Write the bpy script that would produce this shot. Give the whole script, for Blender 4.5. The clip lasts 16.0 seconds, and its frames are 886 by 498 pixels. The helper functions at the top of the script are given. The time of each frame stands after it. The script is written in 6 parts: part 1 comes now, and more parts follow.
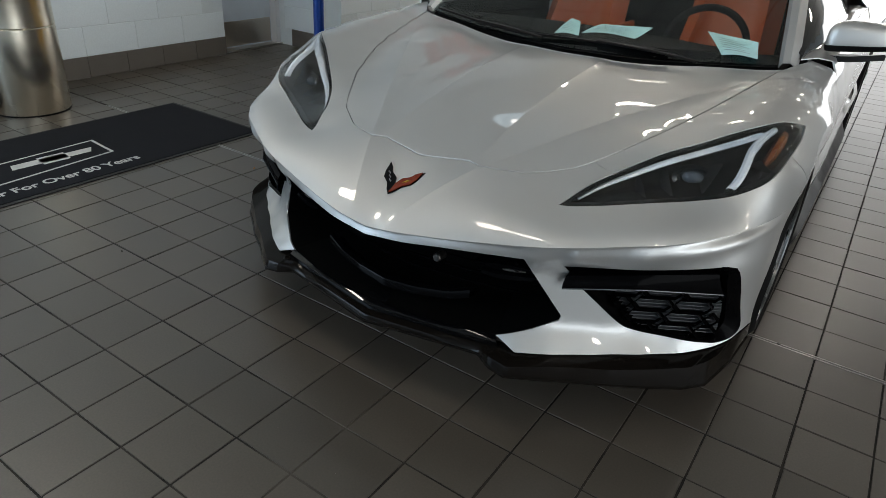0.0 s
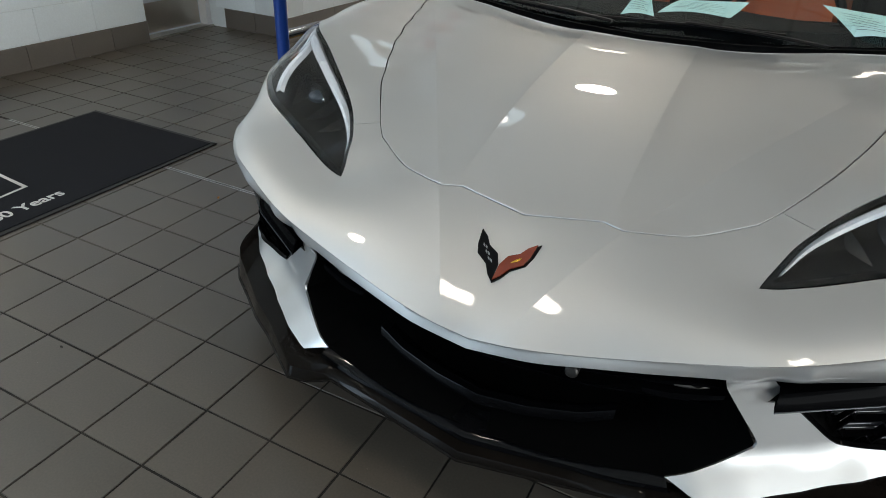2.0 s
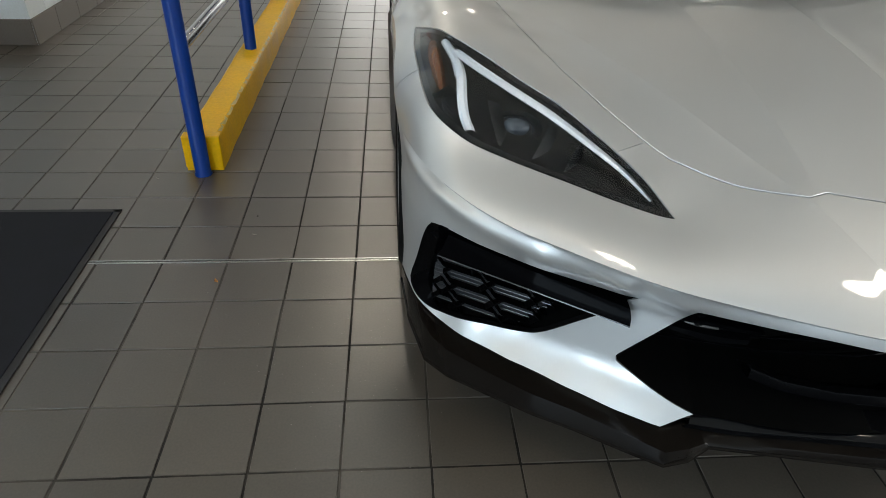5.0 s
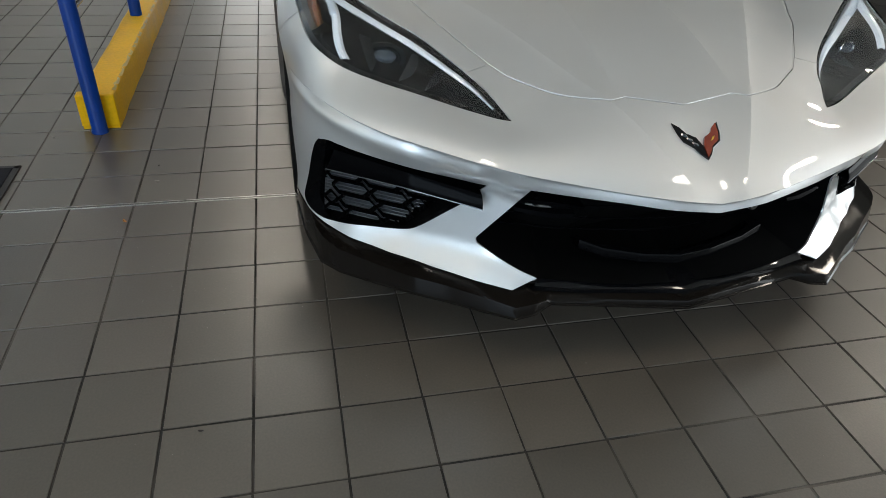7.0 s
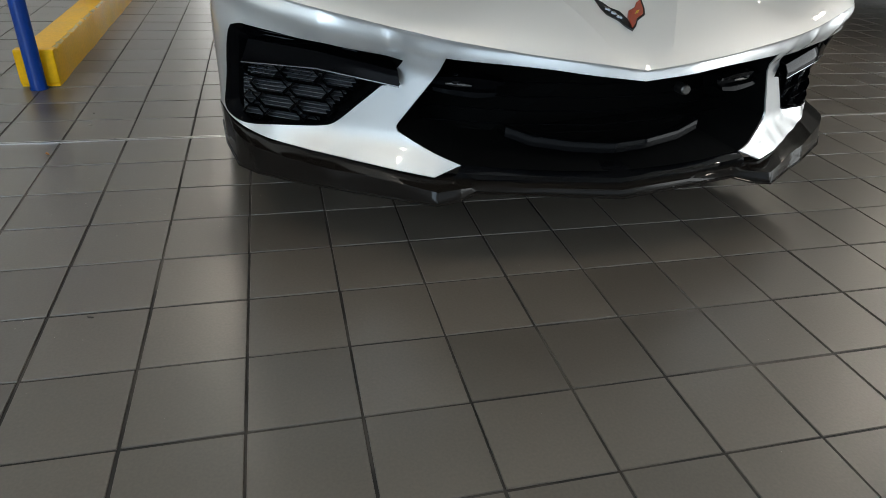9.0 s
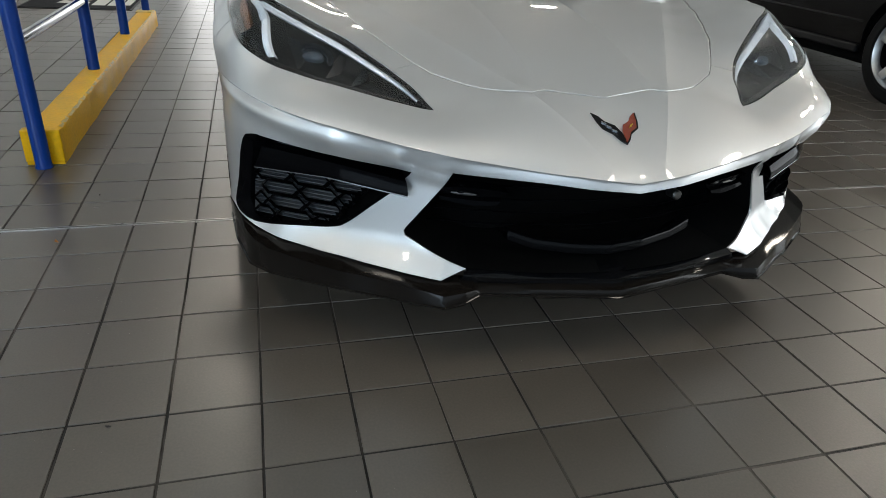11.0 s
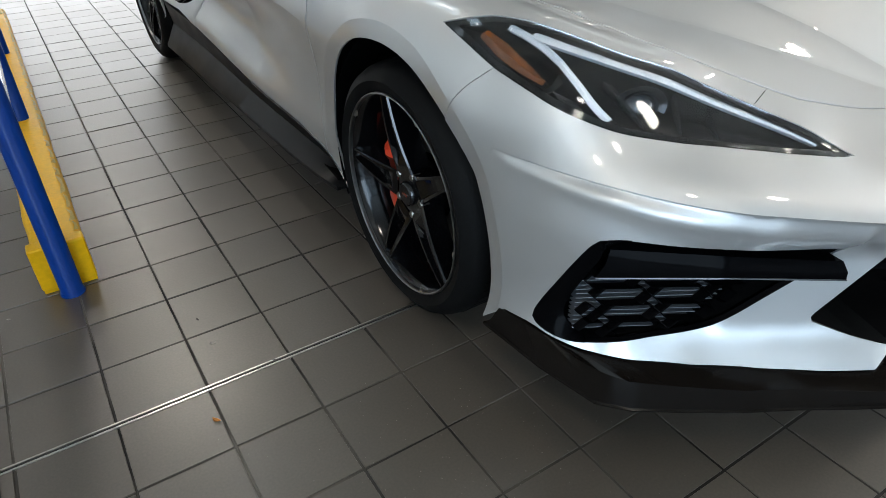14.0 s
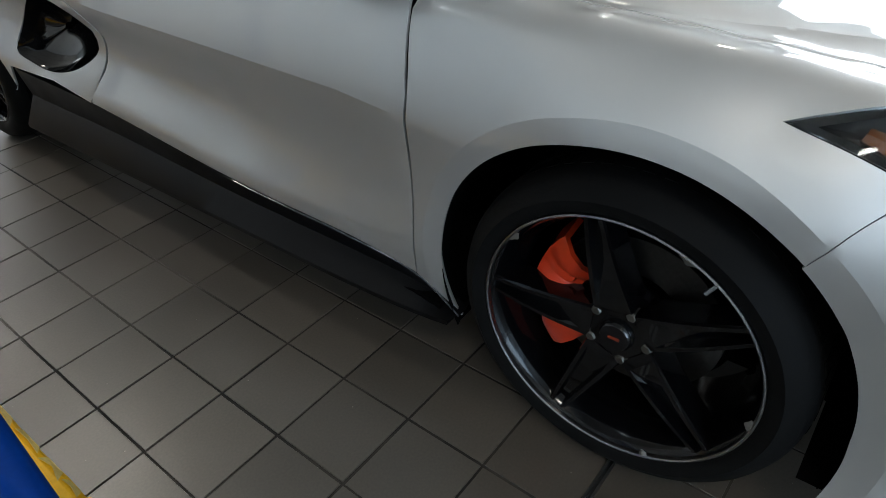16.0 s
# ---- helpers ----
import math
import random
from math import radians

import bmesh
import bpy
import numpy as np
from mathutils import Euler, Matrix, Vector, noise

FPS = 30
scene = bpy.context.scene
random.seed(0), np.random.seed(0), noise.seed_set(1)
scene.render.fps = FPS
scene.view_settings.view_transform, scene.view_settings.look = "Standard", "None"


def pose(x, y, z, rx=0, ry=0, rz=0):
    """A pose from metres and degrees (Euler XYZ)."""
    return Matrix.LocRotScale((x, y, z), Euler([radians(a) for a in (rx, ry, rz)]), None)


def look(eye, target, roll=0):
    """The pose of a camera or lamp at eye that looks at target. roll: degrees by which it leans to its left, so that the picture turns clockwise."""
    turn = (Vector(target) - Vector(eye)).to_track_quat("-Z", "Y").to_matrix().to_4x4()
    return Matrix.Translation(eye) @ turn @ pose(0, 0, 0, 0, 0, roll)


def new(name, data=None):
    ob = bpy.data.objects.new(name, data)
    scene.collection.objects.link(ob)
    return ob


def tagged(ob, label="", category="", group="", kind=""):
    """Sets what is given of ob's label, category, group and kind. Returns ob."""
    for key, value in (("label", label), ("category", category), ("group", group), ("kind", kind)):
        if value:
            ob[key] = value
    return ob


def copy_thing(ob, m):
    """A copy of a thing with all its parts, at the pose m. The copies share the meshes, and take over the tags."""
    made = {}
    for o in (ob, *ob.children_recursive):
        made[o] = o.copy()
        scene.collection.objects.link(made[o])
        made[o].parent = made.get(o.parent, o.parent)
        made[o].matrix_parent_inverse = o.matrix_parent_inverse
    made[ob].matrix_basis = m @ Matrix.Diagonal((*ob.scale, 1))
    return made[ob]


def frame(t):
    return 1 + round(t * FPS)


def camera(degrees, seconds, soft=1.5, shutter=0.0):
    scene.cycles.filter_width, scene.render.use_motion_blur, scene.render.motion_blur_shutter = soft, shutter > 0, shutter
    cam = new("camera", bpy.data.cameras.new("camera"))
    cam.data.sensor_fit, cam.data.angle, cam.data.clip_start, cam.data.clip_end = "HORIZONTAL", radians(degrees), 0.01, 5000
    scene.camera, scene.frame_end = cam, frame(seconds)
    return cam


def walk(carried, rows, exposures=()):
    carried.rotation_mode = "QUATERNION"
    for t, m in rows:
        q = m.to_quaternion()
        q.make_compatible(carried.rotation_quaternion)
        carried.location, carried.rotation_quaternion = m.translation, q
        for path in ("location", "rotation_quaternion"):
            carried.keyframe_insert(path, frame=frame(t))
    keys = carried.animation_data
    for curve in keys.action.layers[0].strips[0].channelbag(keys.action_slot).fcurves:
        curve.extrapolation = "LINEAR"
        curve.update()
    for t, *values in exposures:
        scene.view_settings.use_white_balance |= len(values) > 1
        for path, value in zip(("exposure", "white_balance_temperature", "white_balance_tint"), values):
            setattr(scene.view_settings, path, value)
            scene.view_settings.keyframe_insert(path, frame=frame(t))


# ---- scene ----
cam = camera(68.1, 16.0, 0.75)
PATH = [
    (0, (1.058, -1.309, 1.295), (0.1, 0.174, 0.354), 3.8),
    (0.5, (1.014, -1.127, 1.28), (0.11, 0.375, 0.317), 3.8),
    (1, (0.872, -1.02, 1.264), (0.027, 0.502, 0.28), 3.6),
    (1.5, (0.632, -0.985, 1.24), (-0.173, 0.548, 0.24), 3.2),
    (2, (0.365, -0.94, 1.227), (-0.384, 0.611, 0.211), 3.0),
    (2.5, (0.161, -0.914, 1.22), (-0.525, 0.658, 0.192), 2.8),
    (3, (-0.039, -0.917, 1.229), (-0.658, 0.67, 0.182), 2.4),
    (3.5, (-0.271, -0.863, 1.224), (-0.791, 0.75, 0.162), 1.9),
    (3.7, (-0.358, -0.834, 1.229), (-0.802, 0.798, 0.162), 1.7),
    (5.8, (-1.131, -0.857, 1.231), (-0.761, 0.737, 0.08), 3.3),
    (6, (-1.127, -0.899, 1.24), (-0.737, 0.685, 0.083), 3.5),
    (6.5, (-1.044, -1.011, 1.245), (-0.626, 0.561, 0.082), 3.9),
    (7, (-0.952, -1.188, 1.242), (-0.527, 0.39, 0.09), 4.2),
    (7.5, (-0.905, -1.25, 1.196), (-0.471, 0.347, 0.074), 4.2),
    (8, (-0.833, -1.325, 1.074), (-0.387, 0.3, -0.004), 4.0),
    (8.2, (-0.797, -1.349, 1.014), (-0.348, 0.283, -0.051), 3.9),
    (10.3, (-0.789, -1.373, 0.82), (-0.317, 0.326, -0.125), 3.3),
    (10.5, (-0.8, -1.364, 0.873), (-0.319, 0.336, -0.063), 3.6),
    (11, (-0.846, -1.331, 1.037), (-0.335, 0.37, 0.117), 4.0),
    (11.5, (-0.953, -1.244, 1.198), (-0.408, 0.449, 0.283), 3.8),
    (12, (-1.103, -1.083, 1.216), (-0.52, 0.59, 0.287), 3.1),
    (12.5, (-1.224, -0.919, 1.134), (-0.607, 0.721, 0.17), 2.2),
    (13, (-1.317, -0.723, 1.081), (-0.641, 0.872, 0.082), 1.5),
    (13.5, (-1.457, -0.533, 1.088), (-0.68, 0.983, 0.04), 0.1),
    (14, (-1.613, -0.325, 1.118), (-0.728, 1.09, 0.015), -1.3),
    (14.5, (-1.635, -0.069, 1.094), (-0.618, 1.207, -0.063), -2.4),
    (15, (-1.645, 0.174, 1.115), (-0.517, 1.329, -0.065), -3.0),
    (15.5, (-1.701, 0.403, 1.138), (-0.523, 1.5, -0.049), -3.4),
    (16, (-1.74, 0.631, 1.162), (-0.524, 1.684, -0.028), -4.0),
]
EXPOSURE = [(0, -0.36, 6700, 10), (1.5, -0.1, 6800, 10), (2.5, 0.10, 6800, 10), (3.5, 0.22, 6850, 10), (6, 0.22, 7050, 10), (7, 0.21, 6800, 10), (8, 0.36, 6850, 10), (10.5, 0.30, 6750, 10), (12, -0.04, 6750, 10), (13, 0.10, 6600, 10), (14.5, 0.47, 6450, 10), (15.2, 0.35, 6300, 10), (16, 0.13, 6450, 10)]   # seconds, stops, white balance
walk(cam, [(t, look(eye, target, roll)) for t, eye, target, roll in PATH], EXPOSURE)

# ---- daylight and lamps ----
world = bpy.data.worlds.new("overcast_sky")
scene.world = world
world.use_nodes = True
wt = world.node_tree
sky = wt.nodes.new("ShaderNodeTexSky")
sky.sky_type, sky.sun_disc, sky.sun_elevation, sky.sun_rotation = "NISHITA", False, radians(38), radians(200)
wt.nodes["Background"].inputs["Strength"].default_value = 0.10
wt.links.new(sky.outputs[0], wt.nodes["Background"].inputs["Color"])


def area_lamp(name, m, sx, sy, watts, colour, disk=False, spread=180):
    d = bpy.data.lights.new(name, "AREA")
    d.shape = "DISK" if disk else "RECTANGLE"
    d.size = sx
    if not disk:
        d.size_y = sy
    d.energy, d.color, d.spread = watts, colour, radians(spread)
    ob = new(name, d)
    ob.matrix_world = m
    return ob


FRONT_Y, FAR_Y, WEST_X, EAST_X, CEIL = -7.5, 15.0, -3.72, 9.0, 3.7
DAY, PALE_DAY = (0.53, 0.76, 1.0), (0.86, 0.94, 1.0)
area_lamp("daylight_front_glazing", look((1.5, FRONT_Y + 0.02, 1.15), (1.5, 0, 1.1)), 9.0, 1.9, 30, DAY)
area_lamp("daylight_east_glazing", look((EAST_X - 0.02, -2.25, 1.8), (0, -2.25, 1.6)), 9.3, 3.3, 480, PALE_DAY)
area_lamp("daylight_west_glazing", look((WEST_X + 0.02, -4.75, 1.7), (0, -4.75, 1.6)), 4.2, 3.2, 235, DAY)
area_lamp("daylight_far_door", look((1.6, FAR_Y - 0.02, 1.8), (1.6, 0, 1.4)), 7.6, 3.4, 130, (1.0, 0.98, 0.95))
# (1.3, 8.4) and the last two are unseen, added to brighten the right-hand floor
LAMP_SPOTS = [(-2.8, -0.45, 24), (-0.45, -0.45, 9), (1.9, -0.6, 9), (4.25, -0.6, 24), (5.2, 2.3, 26), (-1.2, 5.1, 26), (-1.2, 8.4, 26), (1.3, 8.4, 26), (3.6, 8.4, 26), (7.4, 4.6, 26), (7.4, 7.4, 26)]
for x, y, watts in LAMP_SPOTS:
    area_lamp("downlight_glow", look((x, y, CEIL - 0.06), (x, y, 0)), 0.40, 0.40, watts, (1.0, 0.93, 0.82), True)
PENDANT = (-1.32, 2.6, 2.85)


# ---- materials ----
def node_set(mat):
    mat.use_nodes = True
    nt = mat.node_tree
    return nt, nt.nodes["Principled BSDF"], nt.nodes, nt.links


def surface(name, colour, rough, metal=0.0, var=0.15, scale=8.0, fine=120.0, bump=0.0, coat=0.0, rvar=0.1, per_piece=0.0, spec=0.5, island=False, coat_rough=0.03, coat_ior=1.5):
    """A worn, slightly uneven surface: large stains, fine grain, roughness variation and fine relief."""
    mat = bpy.data.materials.new(name)
    nt, b, nodes, links = node_set(mat)
    tc = nodes.new("ShaderNodeTexCoord")
    big, small = nodes.new("ShaderNodeTexNoise"), nodes.new("ShaderNodeTexNoise")
    for n, s, d in ((big, scale, 4), (small, fine, 3)):
        n.inputs["Scale"].default_value, n.inputs["Detail"].default_value = s, d
        links.new(tc.outputs["Object"], n.inputs["Vector"])
    mixv = nodes.new("ShaderNodeMath")
    mixv.operation = "ADD"
    links.new(big.outputs["Fac"], mixv.inputs[0])
    links.new(small.outputs["Fac"], mixv.inputs[1])
    rng = nodes.new("ShaderNodeMapRange")
    rng.inputs["From Min"].default_value, rng.inputs["From Max"].default_value = 0.6, 1.4
    rng.inputs["To Min"].default_value, rng.inputs["To Max"].default_value = 1 - var, 1 + var
    links.new(mixv.outputs[0], rng.inputs["Value"])
    last = rng.outputs[0]
    if per_piece:
        src = nodes.new("ShaderNodeNewGeometry").outputs["Random Per Island"] if island else nodes.new("ShaderNodeObjectInfo").outputs["Random"]
        r2 = nodes.new("ShaderNodeMapRange")
        r2.inputs["To Min"].default_value, r2.inputs["To Max"].default_value = 1 - per_piece, 1 + per_piece
        links.new(src, r2.inputs["Value"])
        m2 = nodes.new("ShaderNodeMath")
        m2.operation = "MULTIPLY"
        links.new(last, m2.inputs[0])
        links.new(r2.outputs[0], m2.inputs[1])
        last = m2.outputs[0]
    mul = nodes.new("ShaderNodeVectorMath")
    mul.operation = "SCALE"
    mul.inputs[0].default_value = colour
    links.new(last, mul.inputs["Scale"])
    links.new(mul.outputs[0], b.inputs["Base Color"])
    rr = nodes.new("ShaderNodeMapRange")
    rr.inputs["From Min"].default_value, rr.inputs["From Max"].default_value = 0.3, 0.7
    rr.inputs["To Min"].default_value, rr.inputs["To Max"].default_value = max(0.0, rough * (1 - rvar)), min(1.0, rough * (1 + rvar))
    links.new(big.outputs["Fac"], rr.inputs["Value"])
    links.new(rr.outputs[0], b.inputs["Roughness"])
    b.inputs["Metallic"].default_value = metal
    b.inputs["Specular IOR Level"].default_value = spec
    b.inputs["Coat Weight"].default_value = coat
    b.inputs["Coat Roughness"].default_value = coat_rough
    b.inputs["Coat IOR"].default_value = coat_ior
    if bump:
        bp = nodes.new("ShaderNodeBump")
        bp.inputs["Strength"].default_value, bp.inputs["Distance"].default_value = 0.6, bump
        links.new(small.outputs["Fac"], bp.inputs["Height"])
        links.new(bp.outputs[0], b.inputs["Normal"])
    return mat


def glass(name, tint=(1, 1, 1), rough=0.0, ior=1.45):
    mat = bpy.data.materials.new(name)
    nt, b, nodes, links = node_set(mat)
    b.inputs["Base Color"].default_value = (*tint, 1)
    b.inputs["Transmission Weight"].default_value = 1.0
    b.inputs["Roughness"].default_value = rough
    b.inputs["IOR"].default_value = ior
    return mat


def glow(name, colour, strength):
    mat = bpy.data.materials.new(name)
    nt, b, nodes, links = node_set(mat)
    b.inputs["Base Color"].default_value = (0, 0, 0, 1)
    b.inputs["Emission Color"].default_value = (*colour, 1)
    b.inputs["Emission Strength"].default_value = strength
    return mat


M_PAINT = surface("silver_metallic_paint", (0.59, 0.59, 0.583), 0.51, metal=0.80, var=0.02, scale=3, fine=1400, spec=0.4, coat=1.0, rvar=0.05, coat_rough=0.015, coat_ior=1.55)
M_GLOSSBLACK = surface("gloss_black_plastic", (0.003, 0.003, 0.0034), 0.06, var=0.1, spec=0.32)
M_INLET = surface("black_inlet_plastic", (0.002, 0.002, 0.0023), 0.09, var=0.1, spec=0.018)
M_GRILLEGLOSS = surface("deep_gloss_black_grille", (0.002, 0.002, 0.0023), 0.05, var=0.1, spec=0.07)
M_SPLITTER = surface("dark_carbon_tint_splitter", (0.007, 0.0056, 0.0046), 0.10, var=0.3, scale=6, fine=420, spec=0.12)
M_SATBLACK = surface("satin_black_plastic", (0.003, 0.003, 0.0035), 0.40, var=0.2, spec=0.16)
M_MATTEBLACK = surface("matte_black_liner", (0.0015, 0.0015, 0.0015), 0.9, var=0.3, spec=0.04)
M_RUBBER = surface("tyre_rubber", (0.0045, 0.0045, 0.0045), 0.65, spec=0.09, var=0.25, scale=14, bump=0.0006)
M_RIM = surface("gloss_black_alloy", (0.002, 0.002, 0.0024), 0.06, var=0.1, spec=0.5)
M_BARREL = surface("black_rim_barrel", (0.002, 0.002, 0.0024), 0.12, var=0.2, spec=0.3)
M_FIN = surface("grey_black_fin_plastic", (0.052, 0.055, 0.06), 0.2, var=0.2, spec=0.8)
M_NUT = surface("dark_steel_nut", (0.22, 0.21, 0.19), 0.35, metal=1.0, var=0.2)
M_RIMEDGE = surface("machined_rim_edge", (0.22, 0.22, 0.22), 0.30, metal=1.0, var=0.2)
M_SCUFF = surface("bare_scuffed_alloy", (0.42, 0.42, 0.41), 0.40, metal=1.0, var=0.2)
M_STEEL = surface("brake_steel", (0.09, 0.085, 0.08), 0.45, metal=1.0, var=0.2, scale=20)
M_CALIPER = surface("orange_red_caliper_paint", (0.62, 0.045, 0.012), 0.32, var=0.06, coat=0.4)
M_CHROME = surface("chrome", (0.78, 0.79, 0.80), 0.10, metal=1.0, var=0.03)
M_LENSGLASS = glass("clear_lamp_lens", (0.97, 0.98, 0.98), ior=1.36)
M_WINDGLASS = glass("windscreen_glass", (0.80, 0.86, 0.84))
M_DARKGLASS = surface("dark_tinted_glass", (0.012, 0.014, 0.015), 0.04, var=0.02, coat=0.5)
M_DRL = surface("white_light_guide", (0.52, 0.55, 0.59), 0.25, var=0.08, fine=300, coat=0.5)
M_AMBER = surface("amber_reflector", (0.10, 0.028, 0.004), 0.25, var=0.2, fine=260, bump=0.0006, coat=0.5)
M_CLEARFACET = surface("silvered_reflector_facet", (0.20, 0.21, 0.22), 0.18, metal=0.9, var=0.1)
M_LAMPSTEP = surface("dark_grey_lamp_step", (0.006, 0.006, 0.0065), 0.25, var=0.1, spec=0.25)
M_PROJLENS = surface("projector_glass", (0.03, 0.036, 0.045), 0.05, var=0.1, spec=0.6)
M_LAMPBLACK = surface("dark_lamp_housing", (0.0035, 0.0032, 0.003), 0.30, var=0.06, rvar=0.02, fine=40, spec=0.08)
M_SEAT = surface("burnt_orange_leather", (0.52, 0.105, 0.030), 0.48, var=0.12, bump=0.0004)
M_DASH = surface("black_leather_dash", (0.004, 0.004, 0.004), 0.7, var=0.2, bump=0.0004, spec=0.12)
M_PAPER = surface("pale_blue_paper", (0.50, 0.74, 0.74), 0.7, var=0.05)
M_INK = surface("dark_print", (0.10, 0.14, 0.16), 0.8)
M_TILE = surface("grey_quarry_tile", (0.072, 0.0595, 0.047), 0.34, var=0.24, scale=2.2, fine=170, bump=0.0003, rvar=0.07, per_piece=0.16, spec=0.95)
M_TILEREST = surface("grey_quarry_tile_field", (0.072, 0.0595, 0.047), 0.34, var=0.24, scale=2.2, fine=170, bump=0.0003, rvar=0.07, per_piece=0.16, spec=0.95, island=True)
M_GROUT = surface("worn_grout", (0.034, 0.029, 0.024), 0.85, var=0.2, scale=3, fine=60)
gn = M_GROUT.node_tree
noise, ramp, mixc = gn.nodes.new("ShaderNodeTexNoise"), gn.nodes.new("ShaderNodeValToRGB"), gn.nodes.new("ShaderNodeMix")
noise.inputs["Scale"].default_value, noise.inputs["Detail"].default_value = 4.5, 5
gn.links.new(gn.nodes["Texture Coordinate"].outputs["Object"], noise.inputs["Vector"])
ramp.color_ramp.elements[0].position, ramp.color_ramp.elements[1].position = 0.47, 0.56
gn.links.new(noise.outputs["Fac"], ramp.inputs["Fac"])
mixc.data_type = "RGBA"
gn.links.new(ramp.outputs["Color"], mixc.inputs["Factor"])
mixc.inputs["A"].default_value = (0.010, 0.009, 0.008, 1)
grout_b = gn.nodes["Principled BSDF"]
gn.links.new(grout_b.inputs["Base Color"].links[0].from_socket, mixc.inputs["B"])
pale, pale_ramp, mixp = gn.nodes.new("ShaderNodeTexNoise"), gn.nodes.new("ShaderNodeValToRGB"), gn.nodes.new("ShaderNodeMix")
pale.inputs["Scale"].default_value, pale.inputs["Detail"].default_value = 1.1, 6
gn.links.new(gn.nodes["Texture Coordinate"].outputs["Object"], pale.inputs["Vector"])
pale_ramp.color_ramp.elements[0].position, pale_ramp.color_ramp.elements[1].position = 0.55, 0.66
# joints beside the rail are paler: dirt, with floor sheen put into the colour
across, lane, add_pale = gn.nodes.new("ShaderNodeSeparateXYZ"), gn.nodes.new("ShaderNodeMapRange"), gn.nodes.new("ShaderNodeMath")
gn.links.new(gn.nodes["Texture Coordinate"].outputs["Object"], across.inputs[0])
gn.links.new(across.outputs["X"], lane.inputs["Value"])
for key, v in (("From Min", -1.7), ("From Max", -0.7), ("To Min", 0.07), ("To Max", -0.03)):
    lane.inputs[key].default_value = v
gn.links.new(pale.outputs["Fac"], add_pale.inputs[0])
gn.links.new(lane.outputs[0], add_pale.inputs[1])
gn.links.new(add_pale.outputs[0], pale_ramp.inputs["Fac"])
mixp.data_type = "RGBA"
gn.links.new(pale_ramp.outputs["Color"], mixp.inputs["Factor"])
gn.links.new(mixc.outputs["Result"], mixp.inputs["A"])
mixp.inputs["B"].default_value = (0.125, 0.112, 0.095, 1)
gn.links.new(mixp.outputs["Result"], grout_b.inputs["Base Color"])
M_STRIP = surface("zinc_joint_strip", (0.55, 0.54, 0.52), 0.30, metal=1.0, var=0.2)
M_YELLOW = surface("yellow_kerb_paint", (0.78, 0.42, 0.003), 0.45, spec=0.2, var=0.14, scale=6, fine=70, bump=0.0012)
M_CHIP = surface("pale_chipped_paint", (0.62, 0.46, 0.14), 0.6, var=0.2)
M_BLUE = surface("blue_rail_paint", (0.002, 0.034, 0.21), 0.30, var=0.10, scale=12, bump=0.0004, spec=0.18)
M_GALV = surface("bright_steel_pipe", (0.24, 0.25, 0.27), 0.16, metal=1.0, var=0.15, scale=14)
M_MAT = surface("charcoal_carpet_mat", (0.017, 0.018, 0.022), 0.95, var=0.25, scale=10, fine=500, bump=0.0015, spec=0.1)
M_MATEDGE = surface("black_rubber_edge", (0.010, 0.010, 0.011), 0.6, var=0.2)
M_MATWHITE = surface("off_white_carpet_print", (0.60, 0.60, 0.58), 0.95, var=0.12, fine=400, bump=0.001, spec=0.1)
M_WALL = surface("white_painted_block", (0.80, 0.87, 0.91), 0.55, var=0.05, scale=2, fine=90, bump=0.0012)
M_JOINT = surface("white_painted_mortar", (0.72, 0.78, 0.81), 0.7, var=0.06)
M_BASETILE = surface("grey_base_tile", (0.14, 0.125, 0.11), 0.4, var=0.14, scale=4, fine=120, bump=0.0004, per_piece=0.1)
M_CEIL = surface("off_white_ceiling_panel", (0.56, 0.55, 0.52), 0.9, var=0.05, scale=1.5, bump=0.001, per_piece=0.04, island=True)
M_CEILBAR = surface("grey_ceiling_bar", (0.16, 0.16, 0.16), 0.5, var=0.05)
M_DOOR = surface("pale_blue_grey_door", (0.55, 0.60, 0.66), 0.4, var=0.05)
M_BRUSHED = surface("brushed_steel_plate", (0.48, 0.44, 0.39), 0.34, metal=1.0, var=0.12, scale=5, fine=200)
M_BIN = surface("brushed_bin_steel", (0.93, 0.86, 0.72), 0.25, metal=1.0, var=0.08, scale=4, fine=160)
M_SUV = surface("black_vehicle_paint", (0.003, 0.003, 0.0034), 0.12, var=0.05, spec=0.25)
M_ALLOY = surface("silver_alloy", (0.55, 0.55, 0.55), 0.3, metal=0.9, var=0.05)
M_FRAMEALU = surface("white_aluminium_frame", (0.65, 0.66, 0.68), 0.4, var=0.04)
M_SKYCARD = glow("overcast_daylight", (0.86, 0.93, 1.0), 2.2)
# unseen glowing card, dimmed so the car's paint mirrors less of it
M_DIMCARD = glow("dimmed_daylight_card", (0.80, 0.90, 1.0), 0.6)


# ---- building helpers ----
def empty(name, m=None, **tags):
    ob = new(name)
    if m is not None:
        ob.matrix_world = m
    return tagged(ob, **tags)


